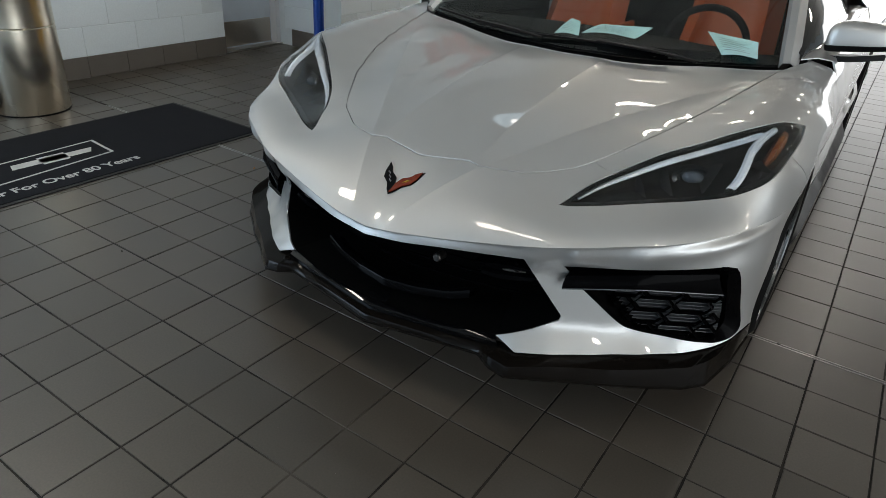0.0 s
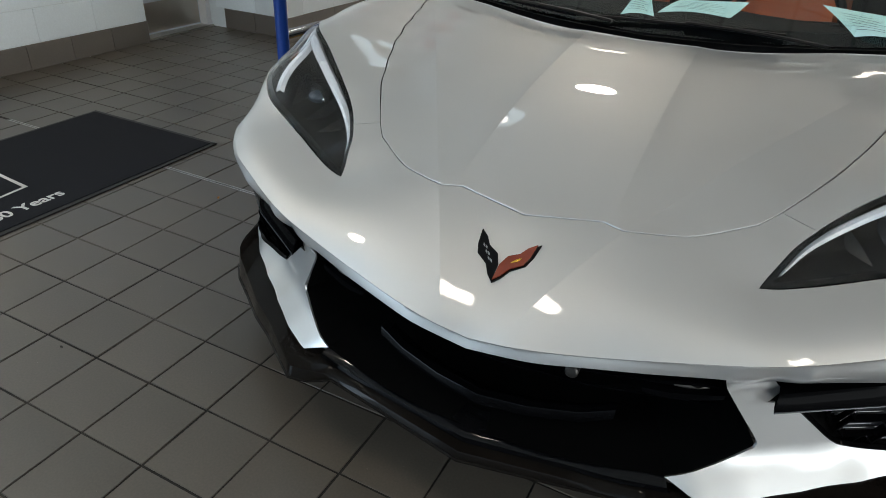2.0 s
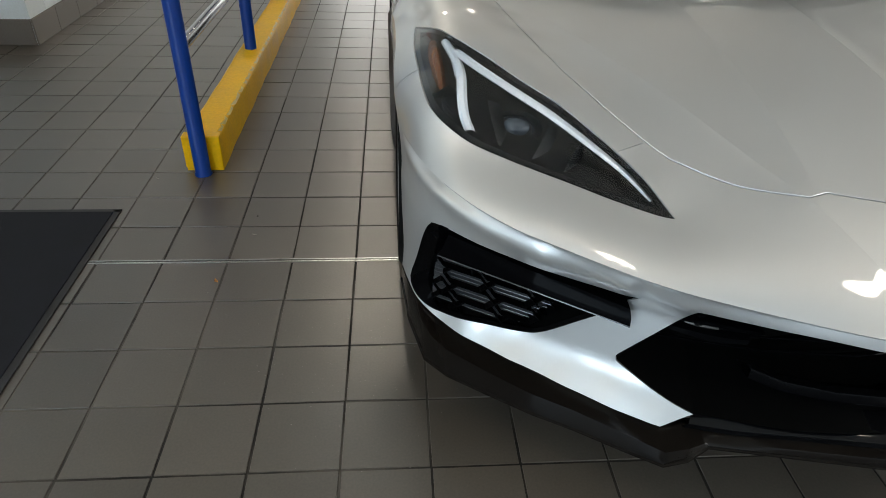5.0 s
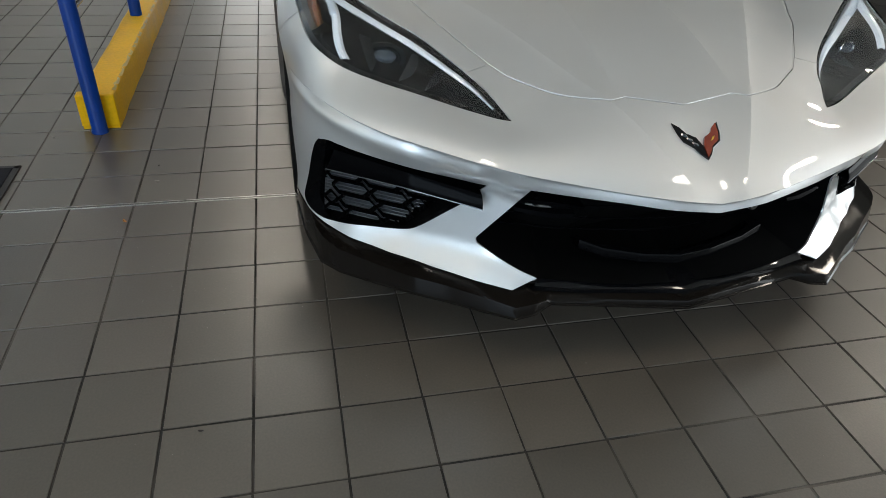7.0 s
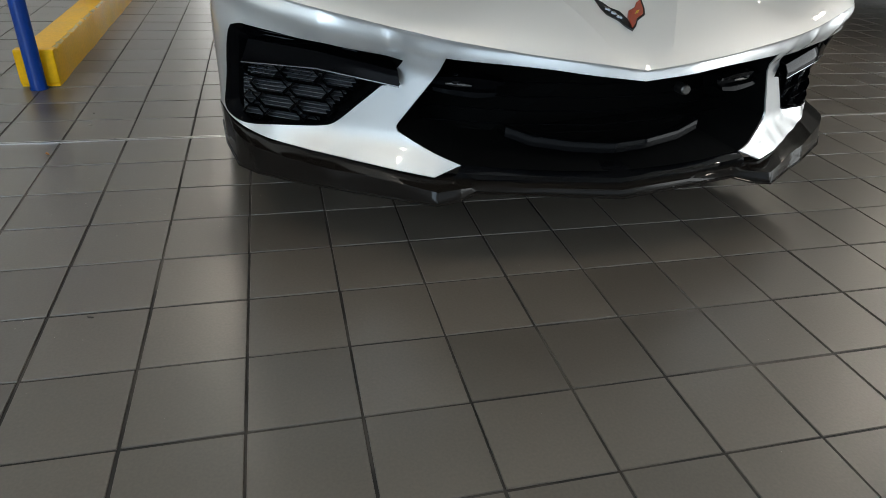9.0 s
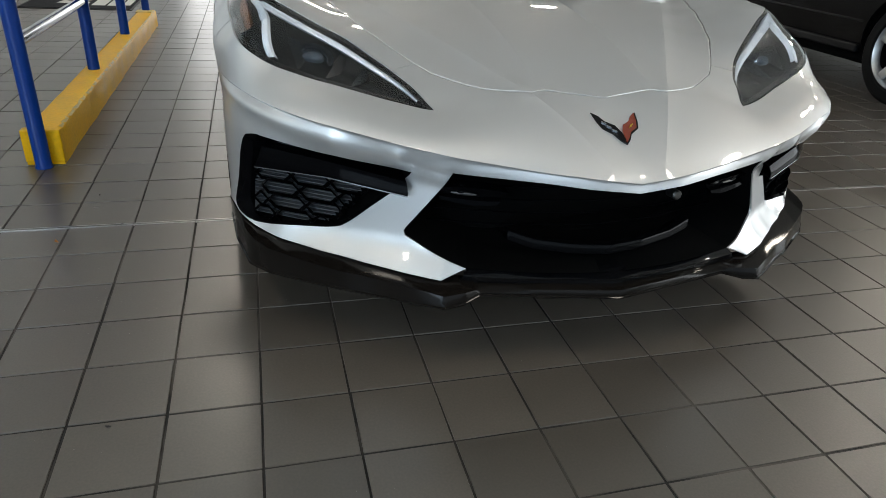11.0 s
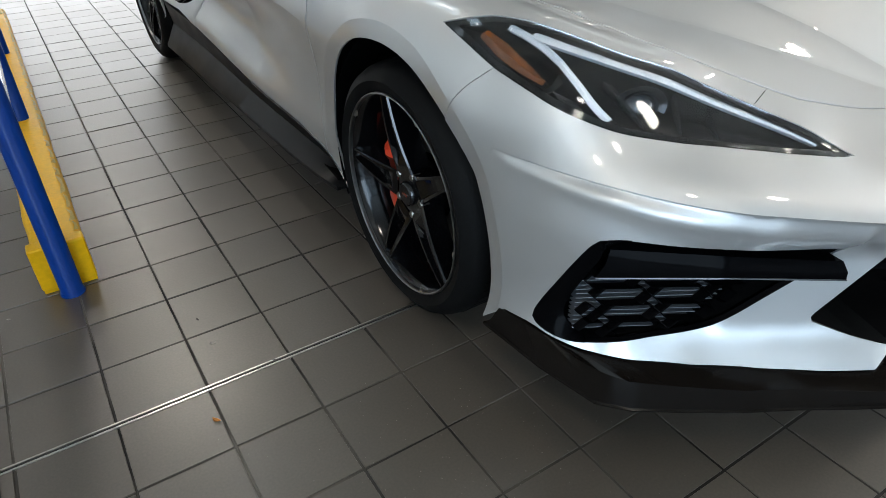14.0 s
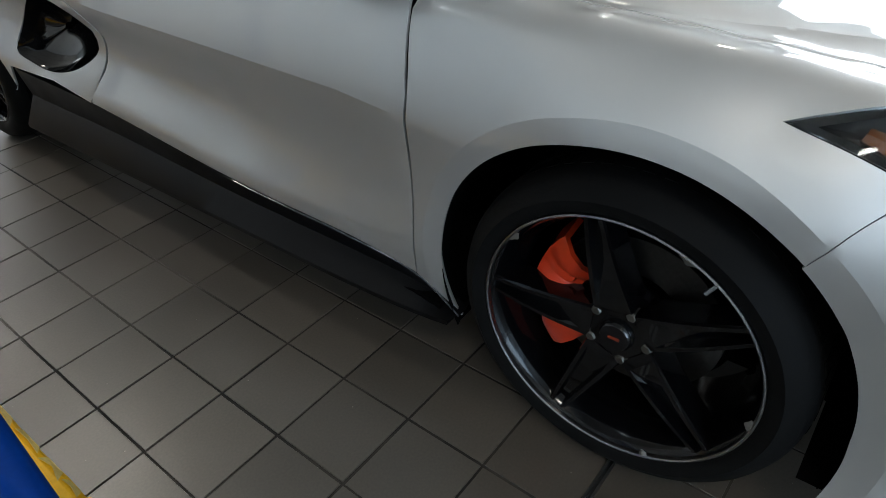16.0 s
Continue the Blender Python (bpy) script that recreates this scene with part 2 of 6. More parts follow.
def thicken(bm, t):
    """Gives a skin its thickness, away from its outer side, and crisp edges where it bends."""
    bm.normal_update()
    faces = list(bm.faces)
    core = Vector((0, 1.6, 0.3))
    if sum(f.normal.dot(f.calc_center_median() - core) * f.calc_area() for f in faces) < 0:
        bmesh.ops.reverse_faces(bm, faces=faces)
        bm.normal_update()
    rim = [e for e in bm.edges if len(e.link_faces) == 1]
    back = {v: bm.verts.new(v.co - v.normal * t) for v in list(bm.verts)}
    loops = []
    for e in rim:
        lp = e.link_loops[0]
        loops.append((lp.vert, lp.link_loop_next.vert, e))
    for f in faces:
        bm.faces.new([back[v] for v in reversed(f.verts)])
    for a, b, e in loops:
        bm.faces.new((b, a, back[a], back[b]))
        e.smooth = False
        bm.edges.get((back[a], back[b])).smooth = False
    bm.normal_update()
    for e in bm.edges:
        if len(e.link_faces) == 2 and e.calc_face_angle(0) > radians(38):
            e.smooth = False


def finish(name, bm, material, parent=None, label="", smooth=True, thick=0.0, bevel=0.0, keep_normals=False):
    if not keep_normals:
        bmesh.ops.recalc_face_normals(bm, faces=bm.faces)
    if thick:
        thicken(bm, thick)
    me = bpy.data.meshes.new(name)
    bm.to_mesh(me)
    bm.free()
    for mt in (material if isinstance(material, (list, tuple)) else (material,)):
        me.materials.append(mt)
    if smooth:
        me.shade_smooth()
        if not thick:
            me.set_sharp_from_angle(angle=radians(38))
    ob = new(name, me)
    if parent is not None:
        ob.parent = parent
    if label:
        ob["label"] = label
    if bevel:
        bv = ob.modifiers.new("rounded", "BEVEL")
        bv.width, bv.segments, bv.limit_method, bv.angle_limit = bevel, 2, "ANGLE", radians(40)
    return ob


def part(name, bm, material, parent, label="", **kw):
    return finish(name, bm, material, parent, label, **kw)


def add_box(bm, lo, hi, m=None):
    vs = [bm.verts.new((x, y, z)) for z in (lo[2], hi[2]) for y in (lo[1], hi[1]) for x in (lo[0], hi[0])]
    for q in ((0, 2, 3, 1), (4, 5, 7, 6), (0, 1, 5, 4), (2, 6, 7, 3), (1, 3, 7, 5), (0, 4, 6, 2)):
        bm.faces.new([vs[k] for k in q])
    if m is not None:
        bmesh.ops.transform(bm, matrix=m, verts=vs)
    return vs


def box(lo, hi, m=None):
    bm = bmesh.new()
    add_box(bm, lo, hi, m)
    return bm


def flat_box(name, lo, hi, material, parent=None, bevel=0.0, m=None, label=""):
    return finish(name, box(lo, hi, m), material, parent, label, smooth=False, bevel=bevel)


def add_tube(bm, pts, r, seg=12, closed=False, caps=True, squash=None):
    """A tube along a line of points; r is a number or one radius a point."""
    pts = [Vector(p) for p in pts]
    n = len(pts)
    rings, up = [], None
    for k, p in enumerate(pts):
        a = pts[(k - 1) % n] if closed or k else p
        b = pts[(k + 1) % n] if closed or k < n - 1 else p
        d = (b - a).normalized()
        if up is None:
            up = d.orthogonal().normalized() if squash is None else (Vector(squash[:3]) - Vector(squash[:3]).dot(d) * d).normalized()
        else:
            up = (up - up.dot(d) * d).normalized()
        side = d.cross(up)
        rad = r if isinstance(r, (int, float)) else r[k]
        flat = 1.0 if squash is None else squash[3]
        rings.append([bm.verts.new(p + rad * (math.cos(2 * math.pi * j / seg) * side + flat * math.sin(2 * math.pi * j / seg) * up)) for j in range(seg)])
    for k in range(n if closed else n - 1):
        a, b = rings[k], rings[(k + 1) % n]
        for j in range(seg):
            bm.faces.new((a[j], a[(j + 1) % seg], b[(j + 1) % seg], b[j]))
    if caps and not closed:
        bm.faces.new(rings[0][::-1])
        bm.faces.new(rings[-1])


def tube(pts, r, seg=12, **kw):
    bm = bmesh.new()
    add_tube(bm, pts, r, seg, **kw)
    return bm


def lathe(profile, seg=48, axis="z", closed=False):
    """Turns a line of (radius, height) round the axis."""
    bm = bmesh.new()
    rings = []
    for r, h in profile:
        ring = []
        for j in range(seg):
            a = 2 * math.pi * j / seg
            c, s = r * math.cos(a), r * math.sin(a)
            ring.append(bm.verts.new((c, s, h) if axis == "z" else (h, c, s)))
        rings.append(ring)
    pairs = list(zip(rings, rings[1:])) + ([(rings[-1], rings[0])] if closed else [])
    for a, b in pairs:
        for j in range(seg):
            bm.faces.new((a[j], a[(j + 1) % seg], b[(j + 1) % seg], b[j]))
    return bm


def spline(pts, n):
    """n points, evenly spread, on a smooth line through the given ones."""
    p = np.array(pts, float)
    d = np.r_[0, np.cumsum(np.linalg.norm(np.diff(p, axis=0), axis=1))]
    q = np.vstack([2 * p[0] - p[1], p, 2 * p[-1] - p[-2]])
    out = []
    for s in np.linspace(0, d[-1], n):
        k = min(max(int(np.searchsorted(d, s, "right")) - 1, 0), len(p) - 2)
        t = (s - d[k]) / (d[k + 1] - d[k])
        a, b, c, e = q[k:k + 4]
        out.append(0.5 * (2 * b + (c - a) * t + (2 * a - 5 * b + 4 * c - e) * t * t + (3 * b - a - 3 * c + e) * t ** 3))
    return np.array(out)


def straight(pts, step):
    """The line through the points, cut into pieces of about one step."""
    p = np.array(pts, float)
    out = [p[0]]
    for a, b in zip(p, p[1:]):
        k = max(1, int(round(np.linalg.norm(b - a) / step)))
        out += [a + (b - a) * j / k for j in range(1, k + 1)]
    return np.array(out)


def loft(curves, smooth_n=0):
    """A skin through lines of equally many points; smooth_n: rows put in between."""
    rows = np.array(curves, float)
    if smooth_n:
        cols = [spline(rows[:, j], smooth_n) for j in range(rows.shape[1])]
        rows = np.array(cols).transpose(1, 0, 2)
    bm = bmesh.new()
    vs = [[bm.verts.new(p) for p in row] for row in rows]
    for a, b in zip(vs, vs[1:]):
        for j in range(len(a) - 1):
            bm.faces.new((a[j], a[j + 1], b[j + 1], b[j]))
    return bm


def inside(poly, pts):
    x, y = pts[:, 0], pts[:, 1]
    hit = np.zeros(len(pts), bool)
    for (ax, ay), (bx, by) in zip(poly, np.roll(poly, -1, axis=0)):
        c = (ay > y) != (by > y)
        with np.errstate(divide="ignore", invalid="ignore"):
            hit ^= c & (x < (bx - ax) * (y - ay) / (by - ay if by != ay else 1e-12) + ax)
    return hit


def inset(poly, d):
    """The polygon, drawn in by d."""
    p = np.array(poly, float)
    a, b = p - np.roll(p, 1, axis=0), np.roll(p, -1, axis=0) - p
    na = np.c_[-a[:, 1], a[:, 0]] / (np.linalg.norm(a, axis=1, keepdims=True) + 1e-12)
    nb = np.c_[-b[:, 1], b[:, 0]] / (np.linalg.norm(b, axis=1, keepdims=True) + 1e-12)
    n = na + nb
    n /= np.maximum(np.linalg.norm(n, axis=1, keepdims=True), 0.5)
    area = 0.5 * np.sum(p[:, 0] * np.roll(p[:, 1], -1) - np.roll(p[:, 0], -1) * p[:, 1])
    return p + d * np.sign(area) * n


def sheet(outline, lift, step, holes=(), lines=(), sharp=()):
    """A skin with the given outline, holes and inner lines on a flat map, lifted into space by lift(points)."""
    from mathutils.geometry import delaunay_2d_cdt
    loops = [np.array(outline, float)] + [np.array(h, float) for h in holes]
    verts, edges, sharp_edges = [], [], set()
    for lp in loops:
        k = len(verts)
        verts += list(lp)
        edges += [(k + j, k + (j + 1) % len(lp)) for j in range(len(lp))]
    for q, ln in enumerate(list(lines) + list(sharp)):
        k = len(verts)
        verts += list(np.array(ln, float))
        edges += [(k + j, k + j + 1) for j in range(len(ln) - 1)]
    rim = np.array(verts)
    lo, hi = loops[0].min(0), loops[0].max(0)
    gx, gy = np.meshgrid(np.arange(lo[0], hi[0], step), np.arange(lo[1], hi[1], step))
    gx[1::2] += step / 2
    g = np.c_[gx.ravel(), gy.ravel()]
    ok = inside(loops[0], g)
    for h in loops[1:]:
        ok &= ~inside(h, g)
    g = g[ok]
    near = np.full(len(g), 9.0)
    for p in rim:
        np.minimum(near, np.hypot(g[:, 0] - p[0], g[:, 1] - p[1]), out=near)
    g = g[near > 0.62 * step]
    allv = [Vector(p) for p in np.vstack([rim, g])]
    co, ed, fa, ov, oe, of = delaunay_2d_cdt(allv, edges, [], 0, 1e-7)
    p2 = np.array([tuple(c) for c in co])
    tri = np.array([f for f in fa if len(f) == 3])
    mid = p2[tri].mean(axis=1)
    keep = inside(loops[0], mid)
    for h in loops[1:]:
        keep &= ~inside(h, mid)
    tri = tri[keep]
    p3 = lift(p2)
    bm = bmesh.new()
    used = np.unique(tri)
    back = {int(k): bm.verts.new(p3[k]) for k in used}
    for f in tri:
        bm.faces.new([back[int(k)] for k in f])
    if len(sharp):
        marks = np.vstack([np.array(s, float) for s in sharp])
        on = {int(k) for k in used if np.min(np.hypot(*(marks - p2[k]).T)) < 1e-5}
        ids = {v: k for k, v in back.items()}
        for e in bm.edges:
            if ids[e.verts[0]] in on and ids[e.verts[1]] in on:
                e.smooth = False
    return bm
# ---- the sports car: a smooth body form over a round map ----
HUB_Y, HUB_Z, REAR_HUB_Y = 0.962, 0.327, 3.69
HEART = np.array([0.0, 1.0, -0.05])
AX = np.array([0.0, -0.60, 0.80])
EX, EY = np.array([1.0, 0, 0]), np.array([0.0, 0.80, 0.60])


def to_map(p):
    d = np.atleast_2d(np.array(p, float)) - HEART
    d /= np.linalg.norm(d, axis=1, keepdims=True)
    ang = np.arccos(np.clip(d @ AX, -1, 1))
    a, b = d @ EX, d @ EY
    k = ang / np.maximum(np.hypot(a, b), 1e-9)
    return np.c_[a * k, b * k]


def from_map(q):
    ang = np.maximum(np.hypot(q[:, 0], q[:, 1]), 1e-9)
    s = np.sin(ang) / ang
    return np.cos(ang)[:, None] * AX + (q[:, :1] * s[:, None]) * EX + (q[:, 1:] * s[:, None]) * EY


# feature lines of one half of the body: (half width, back from the nose, height)
CREST = [(0, -0.077, 0.493), (0, 0.025, 0.562), (0, 0.10, 0.603), (0, 0.162, 0.635), (0, 0.40, 0.706), (0, 0.75, 0.771), (0, 1.0, 0.797), (0, 1.12, 0.805)]
LIP = [(0, -0.079, 0.496), (0.07, -0.079, 0.505), (0.148, -0.068, 0.514), (0.235, -0.044, 0.521), (0.33, -0.016, 0.531), (0.434, 0.018, 0.542), (0.49, 0.036, 0.551), (0.55, 0.062, 0.560), (0.62, 0.101, 0.570), (0.69, 0.143, 0.580), (0.745, 0.178, 0.588), (0.81, 0.243, 0.597), (0.865, 0.325, 0.604), (0.905, 0.425, 0.606), (0.930, 0.515, 0.606), (0.945, 0.590, 0.606)]
LAMP_TOP = [(0.444, 0.177, 0.606), (0.477, 0.252, 0.640), (0.494, 0.296, 0.651), (0.524, 0.346, 0.669), (0.560, 0.395, 0.689), (0.623, 0.455, 0.725), (0.694, 0.524, 0.751), (0.758, 0.580, 0.780), (0.824, 0.631, 0.807), (0.857, 0.690, 0.809), (0.907, 0.790, 0.784)]
LAMP_LOW = [(0.444, 0.177, 0.606), (0.483, 0.190, 0.610), (0.553, 0.230, 0.619), (0.624, 0.275, 0.630), (0.720, 0.335, 0.644), (0.804, 0.382, 0.664), (0.851, 0.425, 0.682), (0.886, 0.475, 0.702), (0.900, 0.540, 0.719), (0.906, 0.625, 0.735), (0.907, 0.790, 0.784)]
HOOD_FRONT = [(0, 0.162, 0.637), (0.150, 0.196, 0.647), (0.192, 0.181, 0.646), (0.264, 0.206, 0.647), (0.326, 0.236, 0.650)]
HOOD_SIDE = [(0.326, 0.236, 0.650), (0.421, 0.311, 0.666), (0.454, 0.353, 0.679), (0.494, 0.422, 0.695), (0.556, 0.541, 0.732), (0.640, 0.780, 0.782), (0.698, 1.00, 0.812), (0.732, 1.15, 0.830), (0.748, 1.245, 0.842)]
SEAM_FIT = [np.polyfit([p[1] for p in HOOD_SIDE[1:]], [p[k] for p in HOOD_SIDE[1:]], 3) for k in (0, 2)]
HOOD_SIDE = HOOD_SIDE[:2] + [(float(np.polyval(SEAM_FIT[0], y)), float(y), float(np.polyval(SEAM_FIT[1], y))) for y in np.linspace(0.36, 1.245, 9)]
CHIN = [(0.943, 0.520, 0.262), (0.932, 0.455, 0.266), (0.914, 0.404, 0.254), (0.878, 0.355, 0.238), (0.817, 0.292, 0.229), (0.725, 0.213, 0.227), (0.626, 0.134, 0.227), (0.536, 0.062, 0.228), (0.449, 0.010, 0.225)]
GRILLE = [(0.382, 0.019, 0.249), (0.521, 0.122, 0.306), (0.420, 0.057, 0.484)]
INTAKE = [(0.876, 0.320, 0.512), (0.926, 0.454, 0.286), (0.861, 0.361, 0.250), (0.670, 0.236, 0.287), (0.501, 0.146, 0.466)]
CROWN = [(0.805, 0.80, 0.831), (0.815, 0.90, 0.839), (0.82, 1.00, 0.846), (0.825, 1.10, 0.853), (0.835, 1.25, 0.864), (0.845, 1.36, 0.872), (0.89, 0.97, 0.822), (0.89, 1.12, 0.832), (0.89, 1.28, 0.838), (0.885, 1.40, 0.845)]
FLANK = [(0.957, 0.97, 0.757), (0.960, 0.685, 0.661), (0.957, 1.25, 0.68), (0.930, 1.38, 0.52), (0.945, 1.38, 0.36), (0.950, 1.34, 0.22), (0.950, 0.60, 0.458), (0.950, 0.638, 0.535), (0.947, 0.568, 0.25), (0.952, 1.38, 0.70)]
UNDER_LIP = [(0, -0.082, 0.472), (0.12, -0.074, 0.484), (0.22, -0.046, 0.492), (0.33, -0.004, 0.494), (0.42, 0.050, 0.484), (0.503, 0.118, 0.466), (0.523, 0.135, 0.437), (0.572, 0.122, 0.487), (0.646, 0.158, 0.493), (0.725, 0.200, 0.501), (0.806, 0.246, 0.513), (0, -0.04, 0.24), (0.434, 0.026, 0.510), (0.55, 0.068, 0.523), (0.69, 0.149, 0.540), (0.81, 0.246, 0.556), (0.868, 0.318, 0.560)]
POST = [(0.505, 0.108, 0.345), (0.47, 0.088, 0.40), (0.445, 0.071, 0.442), (0.552, 0.146, 0.405), (0.59, 0.170, 0.365), (0.65, 0.216, 0.298), (0.77, 0.292, 0.262), (0.45, 0.065, 0.271), (0.70, 0.238, 0.255), (0.62, 0.176, 0.258), (0.55, 0.120, 0.264)]
BONNET = [(w, y, 0.5643 + 0.4989 * y - 0.3891 * y * y + 0.1216 * y ** 3 + w * w * (-0.2062 + 0.4139 * y - 0.1717 * y * y)) for y in (0.32, 0.44, 0.58, 0.72, 0.86, 1.0, 1.1) for w in (0.15, 0.30, 0.42, 0.55) if w < 0.30 + 0.36 * y]


def kernel(a, b):
    r2 = ((a[:, None] - b[None]) ** 2).sum(-1)
    return 0.5 * r2 * np.log(np.maximum(r2, 1e-14))


def form(points, soft, firm=(), loose=()):
    """A fair surface, as a radius over the map, through control points of one half and their mirror images."""
    ctrl = np.array(list(firm) + list(points) + list(loose))
    ease = np.r_[np.full(len(firm), 3e-5), np.full(len(points), soft), np.full(len(loose), 1.5e-3)]
    ease = np.r_[ease, ease[ctrl[:, 0] > 0]]
    ctrl = np.vstack([ctrl, ctrl[ctrl[:, 0] > 0] * (-1, 1, 1)])
    cq, cr = to_map(ctrl), np.linalg.norm(ctrl - HEART, axis=1)
    n = len(cq)
    full = np.zeros((n + 3, n + 3))
    full[:n, :n] = kernel(cq, cq) + np.diag(ease)
    full[:n, n:] = np.c_[np.ones(n), cq]
    full[n:, :n] = full[:n, n:].T
    w = np.linalg.solve(full, np.r_[cr, 0, 0, 0])
    return lambda q: kernel(q, cq) @ w[:n] + np.c_[np.ones(len(q)), q] @ w[n:]


upper_form = form(CREST[1:] + LAMP_TOP[1:-1] + LAMP_LOW + HOOD_FRONT[1:] + HOOD_SIDE[1:] + FLANK + BONNET + INTAKE[1:4] + CHIN, 8e-4, LIP, CROWN)
lower_form = form(UNDER_LIP + INTAKE[:4] + GRILLE[:2] + CHIN + FLANK[:9] + LAMP_LOW[5:9], 5e-4, LIP, POST)
lip_map = to_map(spline(LIP, 120))
lip_a, lip_b = lip_map[:, 0], lip_map[:, 1]


def flank(y, z):
    """Half width of the body side behind the front wheel."""
    crease = np.interp(y, [1.3, 1.55, 1.9, 2.4, 2.9, 4.5], [0.652, 0.680, 0.692, 0.706, 0.74, 0.80])
    up = np.clip(z - crease, 0, None)
    dn = np.clip(crease - z, 0, None)
    w = 0.957 + np.clip((y - 2.5) / 1.0, 0, 1) * 0.012 - 0.10 * up - 1.05 * up * up
    low = np.interp(y, [1.38, 1.9, 2.5, 3.2], [0.350, 0.335, 0.40, 0.42])
    span = np.maximum(crease - low, 0.05)
    f = np.clip(dn / span, 0, 1)
    w = w - np.interp(y, [1.30, 1.50, 2.0], [0.006, 0.016, 0.058]) * np.sin(np.pi * np.clip(f, 0, 1)) ** 1.3 * np.where(f < 1, 1, 0) - np.interp(y, [1.3, 1.6, 2.1], [0.026, 0.024, 0.012]) * f
    w = w - 0.12 * np.clip(low - z, 0, None)
    return w


INNER_RIDGE = 0.166


def outer_ridge(y):
    """Half width of the bonnet's outer ridge, y back from the nose."""
    return np.interp(y, [-0.06, 0.18, 1.20], [0.065, 0.195, 0.745])


def skin(p, d):
    """Creases and flares, as shifts of the body's radius."""
    w, y, z = np.abs(p[:, 0]), p[:, 1], p[:, 2]
    shift = np.zeros(len(p))
    # bonnet: an outer ridge spreading from the nose, and an inner one along the middle dome
    out = w - outer_ridge(y)
    fade = np.interp(y, [-0.07, 0.10, 0.3, 1.15], [0.6, 1.0, 1.0, 0.6]) * np.clip((z - 0.505) / 0.02, 0, 1)
    shift += fade * np.where(out > 0, -0.016 * (1 - np.exp(-out / 0.080)) * np.exp(-out / 0.24), -0.003 * (1 - np.exp(out / 0.05)))
    dome = w - INNER_RIDGE
    shift += np.clip((y - 0.17) / 0.10, 0, 1) * np.where(dome > 0, -0.010 * (1 - np.exp(-dome / 0.06)) * np.exp(-dome / 0.22), 0.0)
    # turned-in band round the wheel opening
    ra = np.hypot(y - HUB_Y, z - HUB_Z)
    band = np.clip((0.428 - ra) / 0.042, 0, 1.4) * (w > 0.84)
    shift += -0.017 * band
    # meets the door's surface behind the wheel
    k = np.clip((y - 1.02) / 0.28, 0, 1) * np.clip((0.90 - z) / 0.06, 0, 1) * np.clip((w - 0.86) / 0.05, 0, 1)
    k = k * k * (3 - 2 * k)
    t = np.zeros(len(p))
    for _ in range(8):
        g = p + d * t[:, None]
        t += 0.9 * (flank(g[:, 1], g[:, 2]) - np.abs(g[:, 0])) / np.maximum(np.abs(d[:, 0]), 0.4)
    return shift * (1 - k) + k * (t - 0.017 * band)


def body_radius(q):
    d = from_map(q)
    ru, rl = upper_form(q), lower_form(q)
    # flat post between the grille and the side inlet
    g = HEART + d * rl[:, None]
    ramp = lambda v, lo, hi: np.clip((v - lo) / (hi - lo), 0, 1)
    flat = ramp(np.abs(g[:, 0]), 0.36, 0.43) * ramp(-np.abs(g[:, 0]), -0.70, -0.61) * ramp(g[:, 2], 0.25, 0.32) * ramp(-g[:, 2], -0.495, -0.455)
    flat = flat * flat * (3 - 2 * flat)
    slope = d[:, 1] - 0.73 * np.abs(d[:, 0]) - 0.05 * d[:, 2]
    rl = rl * (1 - flat) + np.where(slope < -0.2, -1.2762 / np.minimum(slope, -0.2), rl) * flat
    z = (HEART + d * ru[:, None])[:, 2]
    a = np.abs(q[:, 0])
    under = (q[:, 1] < np.interp(a, lip_a, lip_b) - 1e-6).astype(float)
    join = np.clip((a - lip_a[98]) / (lip_a[-1] - lip_a[98]), 0, 1)
    join = join * join * (3 - 2 * join)
    half = 0.5 * np.clip((0.72 - z) / 0.10, 0, 1)
    k = under * (1 - join) + half * join
    drop = np.clip(np.interp(a, lip_a, lip_b) - q[:, 1], 0, 1)
    fade = np.clip((lip_a[-1] + 0.01 - a) / 0.12, 0, 1) * (a < lip_a[-1] + 0.01)
    hollow = 0.009 * (1 - np.exp(-drop / 0.002)) * np.exp(-drop / 0.010) * fade
    hollow -= 0.011 * np.exp(-((drop - 0.032) / 0.017) ** 2) * fade * np.clip((a - 0.30) / 0.15, 0, 1)
    return ru * (1 - k) + rl * k - hollow


def lift_by(off=0.0):
    def go(q):
        q = np.atleast_2d(q)
        d = from_map(q)
        r = np.concatenate([body_radius(c) for c in np.array_split(q, max(1, len(q) // 1500))])
        p = HEART + d * r[:, None]
        return p + d * (skin(p, d) + off)[:, None]
    return go


def chart_line(pts, n):
    return to_map(spline(pts, n))


def flip(q):
    return np.array(q)[::-1] * (-1, 1)


def whole(half):
    """A closed outline from its half, which runs from the middle line to the middle line."""
    h = np.array(half)
    return np.vstack([h, flip(h)[1:-1]])


def aim(pts):
    """The map line whose lift runs at the given lengths and heights on the body's side."""
    p = np.array(pts, float)
    for _ in range(8):
        p[:, 0] = np.abs(lift_by()(to_map(p))[:, 0])
    return to_map(p)


def arc(a0, a1, r, n, w=0.955):
    return [(w, HUB_Y + r * math.cos(a), HUB_Z + r * math.sin(a)) for a in np.linspace(radians(a0), radians(a1), n)]


